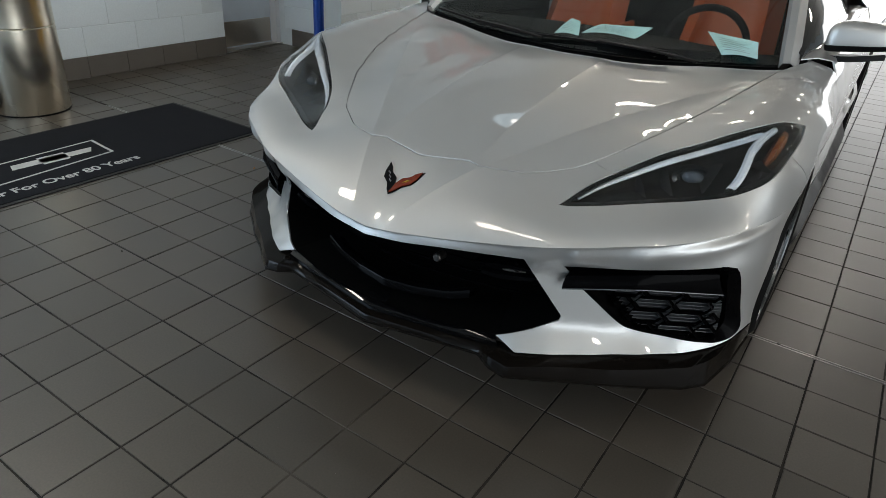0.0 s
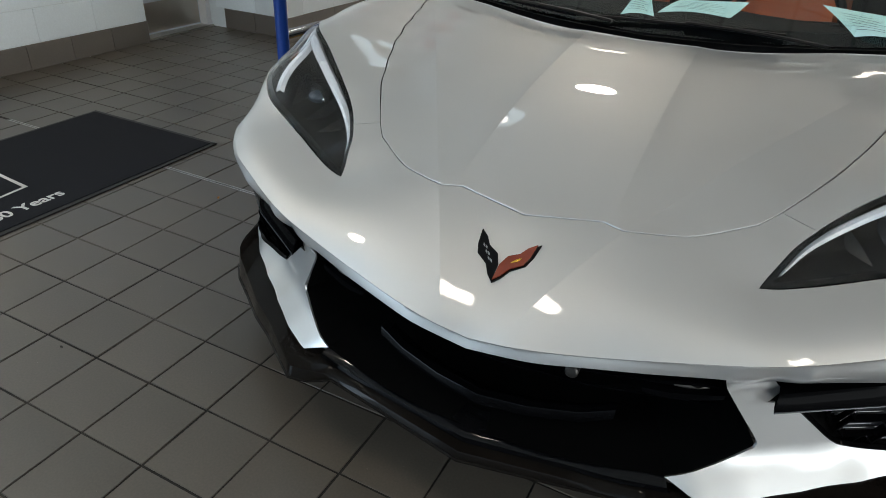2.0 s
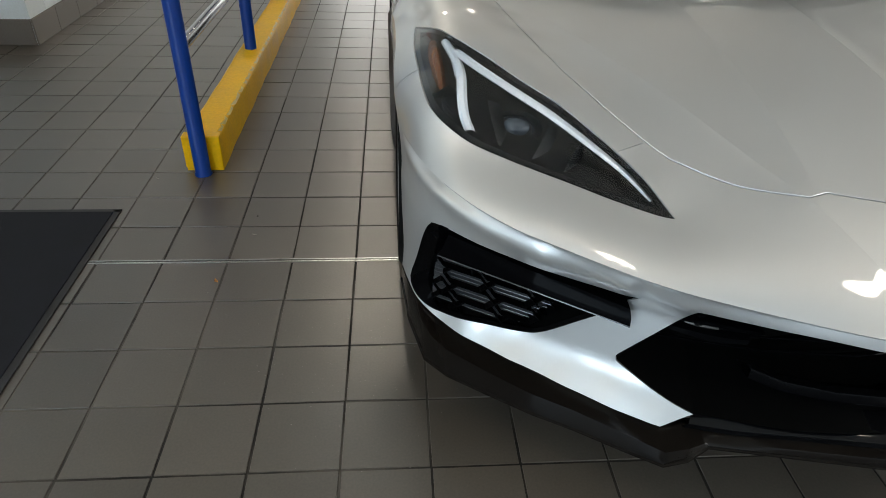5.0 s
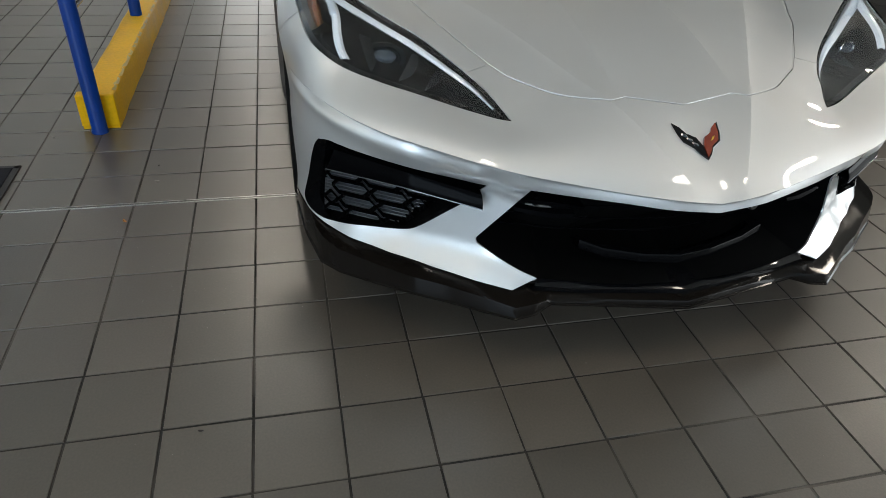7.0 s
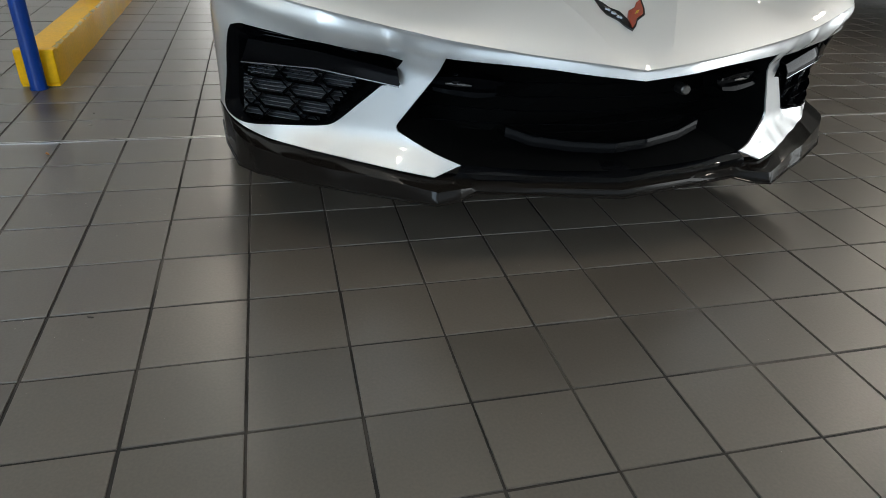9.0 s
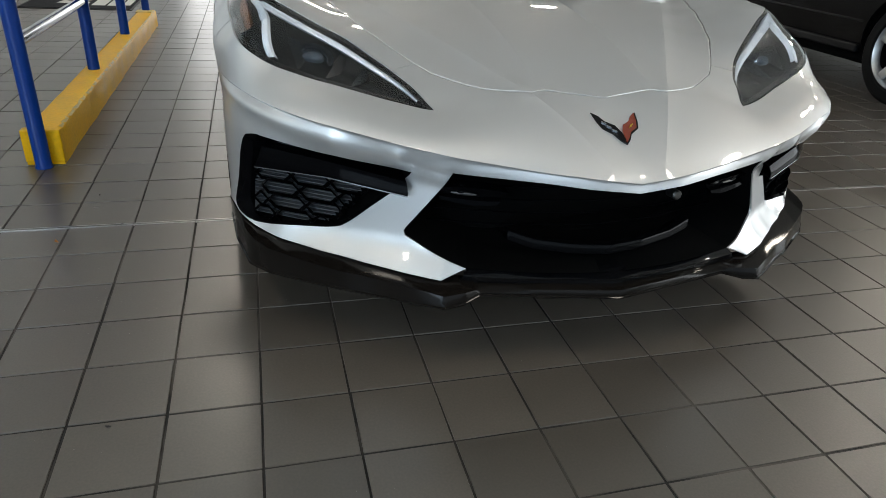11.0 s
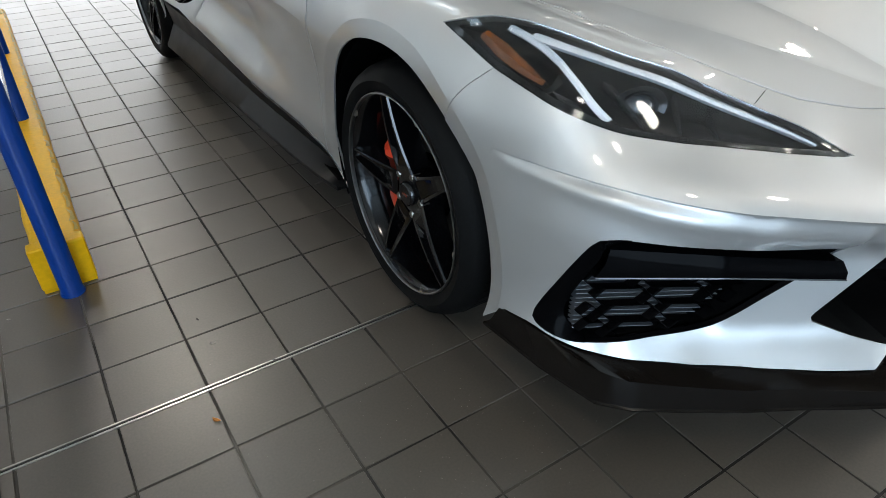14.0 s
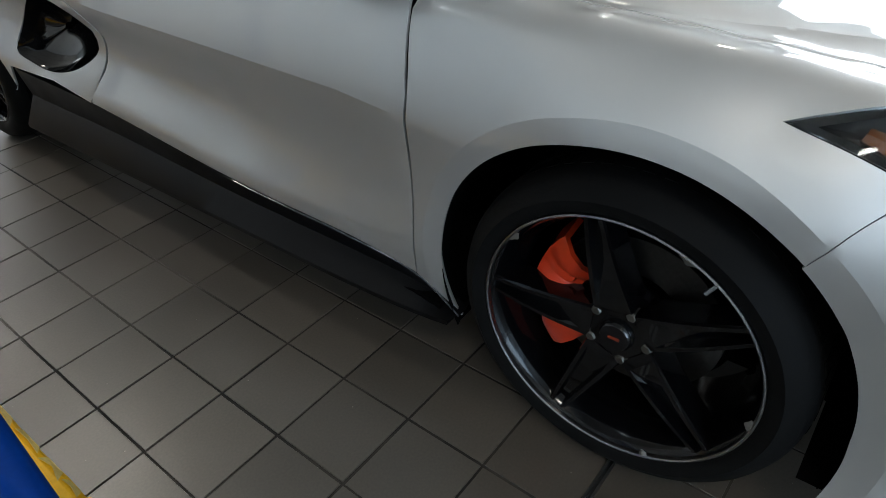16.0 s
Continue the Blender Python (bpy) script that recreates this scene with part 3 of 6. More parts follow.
car = empty("sports_car", pose(0.005, 0, 0, 0, 0, 0.55), label="low silver sports car with black trim, parked on grey tiles", category="car")
STEP = 0.012
hf, hs = chart_line(HOOD_FRONT[:1] + [(0.148, 0.1955, 0.647)], 12), straight(to_map(HOOD_FRONT[1:3]), 0.010)
hf = np.vstack([hf, hs, chart_line(HOOD_FRONT[2:] + HOOD_SIDE[1:2], 16)[1:]])
side_front = chart_line(HOOD_SIDE[1:3] , 5)
side_all = chart_line(HOOD_SIDE[1:], 56)
rear_edge = chart_line([HOOD_SIDE[-1], (0.62, 1.205, 0.833), (0.40, 1.140, 0.823), (0.20, 1.108, 0.813), (0, 1.098, 0.806)], 40)
hood_half = np.vstack([hf, side_all[1:], rear_edge[1:]])
hood_outline = inset(whole(hood_half), 0.0013)


def on_top(w, y):
    """The map line of a ridge on the upper body, from its half widths and lengths."""
    p = np.c_[w, y, np.interp(y, [0.162, 0.4, 0.75, 1.12], [0.637, 0.702, 0.765, 0.806])]
    for _ in range(6):
        p[:, 2] = lift_by()(to_map(p))[:, 2]
    return to_map(p)


ry, iy = np.linspace(0.215, 1.06, 44), np.linspace(0.235, 1.09, 44)
keep = inset(hood_outline, 0.004)
ridges = [on_top(outer_ridge(ry), ry), on_top(np.full(44, INNER_RIDGE), iy)]
ridges = [r[inside(keep, r)] for r in ridges]
bm = sheet(hood_outline, lift_by(), STEP, sharp=ridges + [flip(r) for r in ridges])
part("bonnet", bm, M_PAINT, car, "silver bonnet panel with four sharp ridges", thick=0.006)
bead = lift_by(-0.0008)(inset(whole(hood_half), 0.0024))
part("bonnet_edge", tube(bead, 0.0020, 6, closed=True), M_PAINT, bpy.data.objects["bonnet"], "rolled bright bonnet edge")
bm = sheet(inset(whole(hood_half), -0.016), lift_by(-0.022), 0.032)
part("bonnet_seal", bm, M_MATTEBLACK, car)

# bumper cover
seam = to_map([HOOD_SIDE[2], (0.528, 0.338, 0.667)])
lamp_top = chart_line(LAMP_TOP[:-1], 44)
lamp_top = np.vstack([lamp_top, chart_line(LAMP_TOP[-2:], 8)[1:]])
k_seam = int(np.argmin(np.hypot(*(lamp_top - seam[1]).T)))
lamp_low = chart_line(LAMP_LOW[:-1], 60)
lamp_low = np.vstack([lamp_low, chart_line(LAMP_LOW[-2:], 8)[1:]])
k_fend = int(np.argmin(np.hypot(*(lamp_low - to_map([(0.906, 0.625, 0.735)])).T)))
joint = aim(spline([(0.906, 0.625, 0.735), (0.945, 0.672, 0.686), (0.962, 0.715, 0.617)], 12))
arch_front = aim([(0.950, HUB_Y + r * math.cos(radians(a)), HUB_Z + r * math.sin(radians(a))) for a, r in zip(np.linspace(130.5, 199.5, 38), np.interp(np.linspace(0, 1, 38), [0, 0.2, 0.7, 1], [0.381, 0.375, 0.376, 0.389]))])
chin = np.vstack([arch_front[-1:] + (0, -0.004), chart_line(CHIN, 56)])
half = np.vstack([hf, side_front[1:], straight(seam, 0.010)[1:-1], lamp_top[:k_seam + 1][::-1], lamp_low[1:k_fend + 1], joint[1:], arch_front[1:], chin,
                  straight(to_map([CHIN[-1], GRILLE[0]]), 0.010)[1:], chart_line([GRILLE[0], (0.45, 0.065, 0.271), (0.505, 0.108, 0.296)], 9)[1:], to_map([(0.519, 0.119, 0.303), (0.521, 0.123, 0.313)]),
                  chart_line([(0.518, 0.120, 0.322), (0.47, 0.09, 0.40), (0.420, 0.057, 0.484)], 14), chart_line([(0.420, 0.057, 0.484), (0.33, -0.004, 0.494), (0.22, -0.046, 0.492), (0.12, -0.074, 0.484), (0, -0.082, 0.472)], 26)[1:]])
lip_line = chart_line(LIP, 120)[0:-1]
intake = to_map(spline([(0.503, 0.120, 0.467), (0.572, 0.122, 0.487), (0.646, 0.158, 0.493), (0.725, 0.200, 0.501), (0.806, 0.246, 0.513), (0.862, 0.296, 0.517), (0.878, 0.322, 0.510), (0.892, 0.352, 0.490), (0.914, 0.412, 0.380), (0.926, 0.450, 0.300), (0.922, 0.445, 0.272), (0.895, 0.405, 0.253), (0.861, 0.361, 0.248), (0.77, 0.30, 0.262), (0.690, 0.244, 0.278), (0.650, 0.220, 0.298), (0.590, 0.175, 0.365), (0.552, 0.150, 0.405)], 84))
intake = np.vstack([intake, straight(to_map([(0.552, 0.150, 0.405), (0.512, 0.12, 0.415), (0.530, 0.138, 0.440), (0.503, 0.120, 0.467)]), 0.010)[1:-1]])
bumper_outline = inset(whole(half), 0.0006)
flare = aim(arc(-14, 196, 0.428, 110))
fl_b = flare[inside(inset(whole(half), 0.004), flare)]
band_lines = []
for drop in (0.0025, 0.006, 0.011, 0.018, 0.026, 0.035, 0.045):
    ln = chart_line(LIP, 200)[:-2] - (0, drop)
    ok = inside(inset(whole(half), 0.005), ln) & ~inside(inset(intake, -0.004), ln)
    run = []
    for good, p in list(zip(ok, ln)) + [(False, None)]:
        if good:
            run.append(p)
        elif len(run) > 4:
            band_lines += [np.array(run), flip(run)]
            run = []
        else:
            run = []
nose_y = np.linspace(-0.045, 0.176, 24)
nose_p = np.c_[np.interp(nose_y, [-0.06, 0.18], [0.065, 0.195]), nose_y, np.interp(nose_y, [-0.06, 0.18], [0.52, 0.64])]
for _ in range(6):
    nose_p[:, 2] = lift_by()(to_map(nose_p))[:, 2]
nose_q = to_map(nose_p)
nose_q = nose_q[inside(inset(whole(half), 0.004), nose_q)]
bm = sheet(bumper_outline, lift_by(), 0.0105, lines=band_lines, holes=[intake, flip(intake)], sharp=[np.vstack([flip(lip_line), lip_line[1:]]), fl_b, flip(fl_b), nose_q, flip(nose_q)])
bumper = part("front_bumper_cover", bm, M_PAINT, car, "silver bumper cover with a sharp nose lip", thick=0.005)

# wings
FENDER_BACK = [HOOD_SIDE[-1], (0.790, 1.305, 0.858), (0.845, 1.386, 0.882), (0.905, 1.385, 0.82), (0.955, 1.376, 0.70), (0.935, 1.399, 0.50), (0.945, 1.414, 0.33), (0.950, 1.4195, 0.272)]
back = np.vstack([chart_line(FENDER_BACK[:3], 10), aim(spline(FENDER_BACK[2:], 40))[1:], aim(straight([FENDER_BACK[-1], (0.952, 1.318, 0.185)], 0.015))[1:]])
arch_back = aim(arc(-22, 130.5, 0.386, 74))
f_half = np.vstack([chart_line(HOOD_SIDE[2:], 52), back[1:], arch_back, joint[::-1][1:], lamp_low[k_fend:][1:], lamp_top[k_seam:][::-1][1:], straight(seam, 0.010)[::-1][1:-1]])
for side in (-1, 1):
    o = inset(f_half, 0.0009)
    fl = flare[(flare[:, 0] > 0)]
    fl = fl[inside(o, fl)]
    o, fl = (o, fl) if side > 0 else (flip(o), flip(fl))
    bm = sheet(o, lift_by(), STEP, sharp=[fl])
    part("front_wing", bm, M_PAINT, car, "silver front wing with a turned-in wheel arch", thick=0.006)

# ---- lower fascia: splitter, grille, side inlets ----
def mirrored(pts):
    p = np.array(pts, float)
    return np.vstack([p[::-1] * (-1, 1, 1), p[1:]]) if abs(p[0][0]) < 1e-6 else p


SPL_TOP = [(0, -0.046, 0.216), (0.345, 0.004, 0.216), (0.405, 0.006, 0.222), (0.449, 0.014, 0.219), (0.536, 0.064, 0.222), (0.626, 0.136, 0.222), (0.725, 0.215, 0.222), (0.817, 0.294, 0.224), (0.878, 0.357, 0.233), (0.914, 0.406, 0.249), (0.934, 0.462, 0.260), (0.946, 0.535, 0.256)]
SPL_EDGE = [(0, -0.083, 0.186), (0.350, -0.016, 0.191), (0.400, -0.040, 0.184), (0.452, -0.046, 0.180), (0.516, 0.000, 0.174), (0.60, 0.062, 0.168), (0.68, 0.110, 0.167), (0.770, 0.180, 0.160), (0.850, 0.238, 0.160), (0.898, 0.290, 0.164), (0.930, 0.420, 0.176), (0.945, 0.582, 0.182)]


def by_corner(pts, n):
    """Straight runs between corners, each cut into n."""
    p = np.array(pts, float)
    return np.vstack([p[:1]] + [p[k] + (p[k + 1] - p[k]) * np.linspace(1 / n, 1, n)[:, None] for k in range(len(p) - 1)])


top, edge = mirrored(by_corner(SPL_TOP, 5)), mirrored(by_corner(SPL_EDGE, 5))
brow = top * 0.12 + edge * 0.88
brow[:, 2] = top[:, 2] - 0.010
end_k = np.clip((np.abs(edge[:, 0]) - 0.885) / 0.035, 0, 1)[:, None]
brow = brow * (1 - end_k) + (top * 0.9 + edge * 0.1) * end_k   # flat raised end plates
mid = brow * 0.4 + edge * 0.6 + (0, -0.003, 0.0)
under = edge + (0, 0.010, -0.006)
inner = edge * (0.93, 1, 1) + np.hstack([0 * end_k, 0.09 - 0.09 * end_k, -0.010 + 0 * end_k])
lip_up, lip_out = edge * (1.001, 1, 1) + (0, -0.001, 0.0035), edge * (1.004, 1, 1) + (0, -0.0042, 0.0015)
bm = loft([top * (0.985, 1, 1) + (0, 0.03, 0.0), top, brow, mid, lip_up, lip_out, edge * (1.004, 1, 1) + (0, -0.004, -0.0015), under, inner])
part("front_splitter", bm, M_SPLITTER, car, "dark glossy chin splitter with stepped corners", thick=0.004)
# black trim strip along the bottom of the grille
STRIP_T = [(0, -0.036, 0.240), (0.30, 0.004, 0.248), (0.384, 0.026, 0.247)]
STRIP_B = [(0, -0.058, 0.214), (0.30, -0.010, 0.216), (0.40, 0.010, 0.222)]
a, b = mirrored(by_corner(STRIP_T, 8)), mirrored(by_corner(STRIP_B, 8))
bm = loft([a + (0, 0.05, 0.004), a, a * 0.45 + b * 0.55 + (0, -0.010, 0.002), b, b + (0, 0.03, -0.012)])
part("grille_lower_trim", bm, M_GLOSSBLACK, car, "gloss black strip under the grille", thick=0.003)


def recess(outline_half, depth, name, both=True, shrink=0.86):
    """A black box set behind an opening."""
    for s in ((-1, 1) if both else (1,)):
        o = outline_half if s > 0 else flip(outline_half)
        lf = lift_by(-0.004)(o)
        c = lf.mean(0)
        deep = c + (lf - c) * shrink + np.array([0, depth, 0])
        bm = bmesh.new()
        va = [bm.verts.new(p) for p in lf]
        vb = [bm.verts.new(p) for p in deep]
        for k in range(len(va)):
            bm.faces.new((va[k], va[(k + 1) % len(va)], vb[(k + 1) % len(vb)], vb[k]))
        bm.faces.new(vb)
        part(name, bm, M_MATTEBLACK, car, smooth=False)


g_half = np.vstack([to_map([(0, -0.03, 0.236)]), chart_line([(0, -0.03, 0.236), (0.2, -0.01, 0.242), GRILLE[0]], 10)[1:], chart_line([GRILLE[0], (0.45, 0.065, 0.271), GRILLE[1]], 8)[1:],
                    chart_line([GRILLE[1], (0.47, 0.09, 0.40), GRILLE[2]], 10)[1:], chart_line([GRILLE[2], (0.33, -0.004, 0.494), (0.22, -0.046, 0.492), (0.12, -0.074, 0.484), (0, -0.082, 0.472)], 16)[1:]])
recess(whole(g_half), 0.20, "grille_box", both=False)
recess(intake, 0.12, "inlet_box")

# grille: V-shaped lower blade and dark slats deep inside
WING = [(0, 0.002, 0.268), (0.10, 0.016, 0.271), (0.20, 0.042, 0.280), (0.265, 0.062, 0.300)]
wl = mirrored(by_corner(WING, 5))
bm = loft([wl + (0, 0.020, 0.027), wl + (0, 0.002, 0.025), wl + (0, 0.0005, 0.023), wl, wl + (0, 0.006, -0.006), wl + (0, 0.06, -0.004)])
part("grille_blade", bm, M_GRILLEGLOSS, car, "gloss black V-shaped blade in the grille", thick=0.003)
for s in (-1, 1):
    # pointed trim in the grille's upper corner, with a recessed slot
    top_ = np.array([(0.450, 0.098, 0.436), (0.40, 0.074, 0.445), (0.34, 0.052, 0.445), (0.285, 0.036, 0.439)]) * (s, 1, 1)
    low_ = np.array([(0.440, 0.094, 0.408), (0.40, 0.078, 0.402), (0.35, 0.060, 0.399), (0.305, 0.048, 0.404)]) * (s, 1, 1)
    tl, ll = spline(top_, 14), spline(low_, 14)
    bm = loft([tl + (0, 0.04, 0.004), tl, tl * 0.75 + ll * 0.25 + (0, 0.004, 0), tl * 0.65 + ll * 0.35 + (0, 0.022, 0), tl * 0.35 + ll * 0.65 + (0, 0.022, 0), tl * 0.25 + ll * 0.75 + (0, 0.004, 0), ll, ll + (0, 0.04, -0.002)])
    part("grille_corner_trim", bm, M_INLET, car, "gloss black pointed trim in the grille corner", thick=0.002)
    part("slot_insert", tube((tl * 0.5 + ll * 0.5 + (0, 0.016, 0))[3:9], [0.002, 0.004, 0.005, 0.005, 0.004, 0.002], 8), M_STEEL, bpy.data.objects["front_bumper_cover"])
for k in range(5):
    z = 0.30 + 0.036 * k
    bm = bmesh.new()
    for s in (-1, 1):
        add_tube(bm, [(0, 0.115, z), (s * 0.20, 0.14, z), (s * 0.44, 0.21, z)], 0.004, 6, squash=(0, 0, 1, 0.5))
    part("grille_slat", bm, M_GLOSSBLACK, car)
# parking sensors behind the grille's upper edge
for sx, sy, sz, tint in ((0.176, 0.020, 0.418, M_STEEL), (-0.390, 0.085, 0.437, M_GLOSSBLACK), (0.390, 0.085, 0.437, M_GLOSSBLACK)):
    bm = lathe([(0.0005, 0.006), (0.010, 0.0055), (0.013, 0.002), (0.013, -0.03)], 20)
    bmesh.ops.transform(bm, matrix=look((sx, sy, sz), (sx * 0.8, 1.0, sz - 0.06)), verts=bm.verts)
    part("parking_sensor", bm, tint, car, "small round parking sensor")

# side inlets: frame, blade across, hexagon-cut fins
for s in (-1, 1):
    def on(q, off, s=s):
        return lift_by(off)(np.array(q) * (s, 1))
    # broad black outer blade of the frame, and the lip under the opening
    k0 = int(np.argmin(np.hypot(*(intake - to_map([(0.862, 0.296, 0.517)])).T)))
    k1 = int(np.argmin(np.hypot(*(intake - to_map([(0.861, 0.361, 0.248)])).T)))
    k2 = int(np.argmin(np.hypot(*(intake - to_map([(0.552, 0.150, 0.405)])).T)))
    rimq = intake[k0:k1 + 1]
    mid_q = to_map([(0.77, 0.30, 0.40)])[0]
    wide = np.interp(np.linspace(0, 1, len(rimq)), [0, 0.25, 0.7, 1], [0.02, 0.22, 0.30, 0.03])[:, None]
    inq = rimq + (mid_q - rimq) * wide
    bm = loft([on(rimq, 0.001), on(rimq * 0.5 + inq * 0.5, -0.004), on(inq, -0.014), on(inq, -0.07)])
    part("inlet_frame", bm, M_INLET, car, "broad gloss black inlet frame", thick=0.003)
    lowq = intake[k1:k2 + 1]
    lin = lowq + (mid_q - lowq) * 0.05
    bm = loft([on(lowq, 0.0005), on(lin, -0.006), on(lin, -0.07)])
    part("inlet_lower_lip", bm, M_INLET, car, thick=0.003)
    # blade
    f_t = by_corner([(0.523, 0.104, 0.452), (0.70, 0.205, 0.474), (0.850, 0.345, 0.470)], 6) * (s, 1, 1)
    f_b = by_corner([(0.523, 0.089, 0.420), (0.70, 0.190, 0.437), (0.872, 0.352, 0.412)], 6) * (s, 1, 1)
    bm = loft([f_t + (0, 0.07, 0.008), f_t, f_t * 0.5 + f_b * 0.5 + (0, -0.006, 0), f_b, f_b + (0, 0.07, 0.01)])
    bl = part("inlet_blade", bm, M_INLET, car, "gloss black blade crossing the inlet", thick=0.003)
    # lighter tube along the black blade's lower edge, its highlight put into colour
    part("blade_edge", tube(f_b + (0, -0.001, 0), 0.0016, 6), M_FIN, bl, "thin grey tube standing in for the lower edge's highlight")
    # fins: thin tilted slats one above the other, behind a black honeycomb of long cells
    yy = lambda w, z: 0.240 + (w - 0.62) * 0.62 - (0.41 - z) * 0.10
    side_w = lambda z: (np.interp(z, [0.27, 0.28, 0.34, 0.41], [0.70, 0.690, 0.640, 0.585]), np.interp(z, [0.26, 0.41], [0.878, 0.868]))
    for k in range(15):
        z = 0.408 - 0.0098 * k
        w0, w1 = side_w(z)
        ln = np.array([(s * w, yy(w, z) + 0.004, z) for w in np.linspace(w0, w1, 9)])
        bm = loft([ln + (0, 0.016, 0.0042), ln + (0, 0, 0.0014), ln + (0, -0.0006, 0.0004), ln + (0, 0, -0.0006), ln + (0, 0.016, 0.0010)])
        part("inlet_fin", bm, M_FIN, car, "thin grey-black fin")
    for row in range(4):
        z0 = 0.392 - 0.038 * row
        w0, w1 = side_w(z0)
        col = w0 - (0.052 if row % 2 else 0.004)
        while col < w1 - 0.02:
            a0, a1 = max(col, w0), min(col + 0.088, w1)
            col += 0.094
            if a1 - a0 < 0.03:
                continue
            ring = [(a0 - 0.003, z0), (a0 + 0.013, z0 + 0.0185), (a1 - 0.013, z0 + 0.0185), (a1 + 0.003, z0), (a1 - 0.013, z0 - 0.0185), (a0 + 0.013, z0 - 0.0185)]
            ring = np.array([(s * w, yy(w, z), z) for w, z in ring + ring[:1]])
            mid = ring[:-1].mean(0)
            part("inlet_cell", loft([mid + (ring - mid) * k + (0, dy, 0) for k, dy in ((1.0, 0.0), (1.03, -0.018), (0.97, -0.020), (0.93, 0.0))]), M_INLET, car, smooth=False)
    for row in range(4):
        z = 0.474 + 0.0085 * row
        bm = tube([(s * 0.60, 0.215 - 0.004 * row, z - 0.012), (s * 0.72, 0.283 - 0.004 * row, z - 0.006), (s * 0.845, 0.368 - 0.004 * row, z)], 0.0022, 6, squash=(0, 0, 1, 0.6))
        part("inlet_fin", bm, M_FIN, car, "thin grey-black fin")

# ---- headlamps ----
hl = np.vstack([lamp_top, lamp_low[::-1][1:-1]])
for s in (-1, 1):
    o = hl if s > 0 else flip(hl)
    lens = part("headlamp", sheet(inset(o, 0.0015), lift_by(-0.001), 0.014), M_LENSGLASS, car, "clear swept headlamp lens over a dark housing", thick=0.003)
    lens.visible_shadow = False
    ctr = o.mean(0)
    def bowl(q, o=o, s=s):
        near = np.full(len(q), 9.0)
        for p in o:
            np.minimum(near, np.hypot(*(q - p).T), out=near)
        depth = -0.011 - 0.046 * np.clip(near / 0.065, 0, 1) ** 0.7
        d = from_map(q)
        base = lift_by(0.0)(q)
        return base + d * depth[:, None]
    part("lamp_housing", sheet(o, bowl, 0.012), M_LAMPBLACK, lens)
    edge_in = inset(o, 0.011)
    ring = np.vstack([o, edge_in])
    la, lb = lift_by(-0.0050)(o), lift_by(-0.008)(edge_in)
    bm = loft([np.vstack([la, la[:1]]), np.vstack([lb, lb[:1]])])
    part("lamp_border", bm, M_GLOSSBLACK, lens)
    def ribbon(pts, wid, off, name, mt, seg=30, up=0.004):
        line = to_map(spline(pts, seg)) * (s, 1)
        t = np.gradient(line, axis=0)
        t /= np.linalg.norm(t, axis=1, keepdims=True)
        nn = np.c_[-t[:, 1], t[:, 0]]
        wv = np.interp(np.linspace(0, 1, seg), np.linspace(0, 1, len(wid)), wid)[:, None]
        L = lift_by(off)
        rows = [lift_by(off - 0.012)(line - nn * wv), L(line - nn * wv), lift_by(off + up)(line), L(line + nn * wv), lift_by(off - 0.012)(line + nn * wv)]
        return part(name, loft(rows), mt, lens)
    ribbon([(0.480, 0.222, 0.622), (0.520, 0.300, 0.650), (0.585, 0.385, 0.681), (0.650, 0.445, 0.712), (0.720, 0.505, 0.740), (0.785, 0.560, 0.768), (0.832, 0.612, 0.788)], [0.003, 0.0055, 0.007, 0.0078, 0.008, 0.0078, 0.007], -0.018, "running_light", M_DRL)
    ribbon([(0.816, 0.419, 0.680), (0.826, 0.449, 0.702), (0.832, 0.490, 0.733), (0.829, 0.555, 0.763), (0.835, 0.615, 0.781), (0.845, 0.655, 0.791)], [0.0058, 0.0055, 0.0052, 0.0052, 0.0055, 0.005], -0.017, "running_light", M_DRL)
    ribbon([(0.874, 0.530, 0.732), (0.879, 0.587, 0.748), (0.881, 0.645, 0.766), (0.879, 0.700, 0.781)], [0.004, 0.0095, 0.012, 0.008], -0.024, "side_marker", M_AMBER)
    # dark wall before the side marker
    wl = to_map(spline([(0.842, 0.520, 0.735), (0.870, 0.512, 0.725), (0.893, 0.520, 0.718)], 8)) * (s, 1)
    part("housing_step", loft([lift_by(-0.052)(wl), lift_by(-0.007)(wl)]), M_LAMPBLACK, lens, thick=0.001, smooth=False)
    # ribbed inner ends of both light guides
    L = lift_by(-0.0125)
    rib = bmesh.new()
    for line, k0, k1, half_w in ((to_map(spline([(0.829, 0.540, 0.757), (0.831, 0.590, 0.774), (0.845, 0.655, 0.791)], 24)), 0, 24, 0.0062), (to_map(spline([(0.740, 0.522, 0.749), (0.785, 0.560, 0.768), (0.828, 0.608, 0.786)], 24)), 0, 24, 0.0075)):
        t2 = np.gradient(line, axis=0)
        t2 /= np.linalg.norm(t2, axis=1, keepdims=True)
        nn = np.c_[-t2[:, 1], t2[:, 0]]
        for j in range(k0, k1):
            ends = L(np.array([line[j] - nn[j] * half_w, line[j], line[j] + nn[j] * half_w]) * (s, 1)) + np.array([(0, 0, -0.002), (0, 0, 0.0015), (0, 0, -0.002)])
            add_tube(rib, ends, 0.0011, 5)
    tagged(part("light_guide_ribs", rib, M_DRL, lens), kind="stuff")
    # clear reflector facets behind the short guide, and steps in the dark housing
    for k in range(4):
        u = k / 3
        c0 = np.array([(0.846, 0.430 + 0.035 * u, 0.680 + 0.020 * u), (0.868, 0.462 + 0.035 * u, 0.695 + 0.020 * u), (0.874, 0.482 + 0.035 * u, 0.708 + 0.020 * u)])
        ln = to_map(c0) * (s, 1)
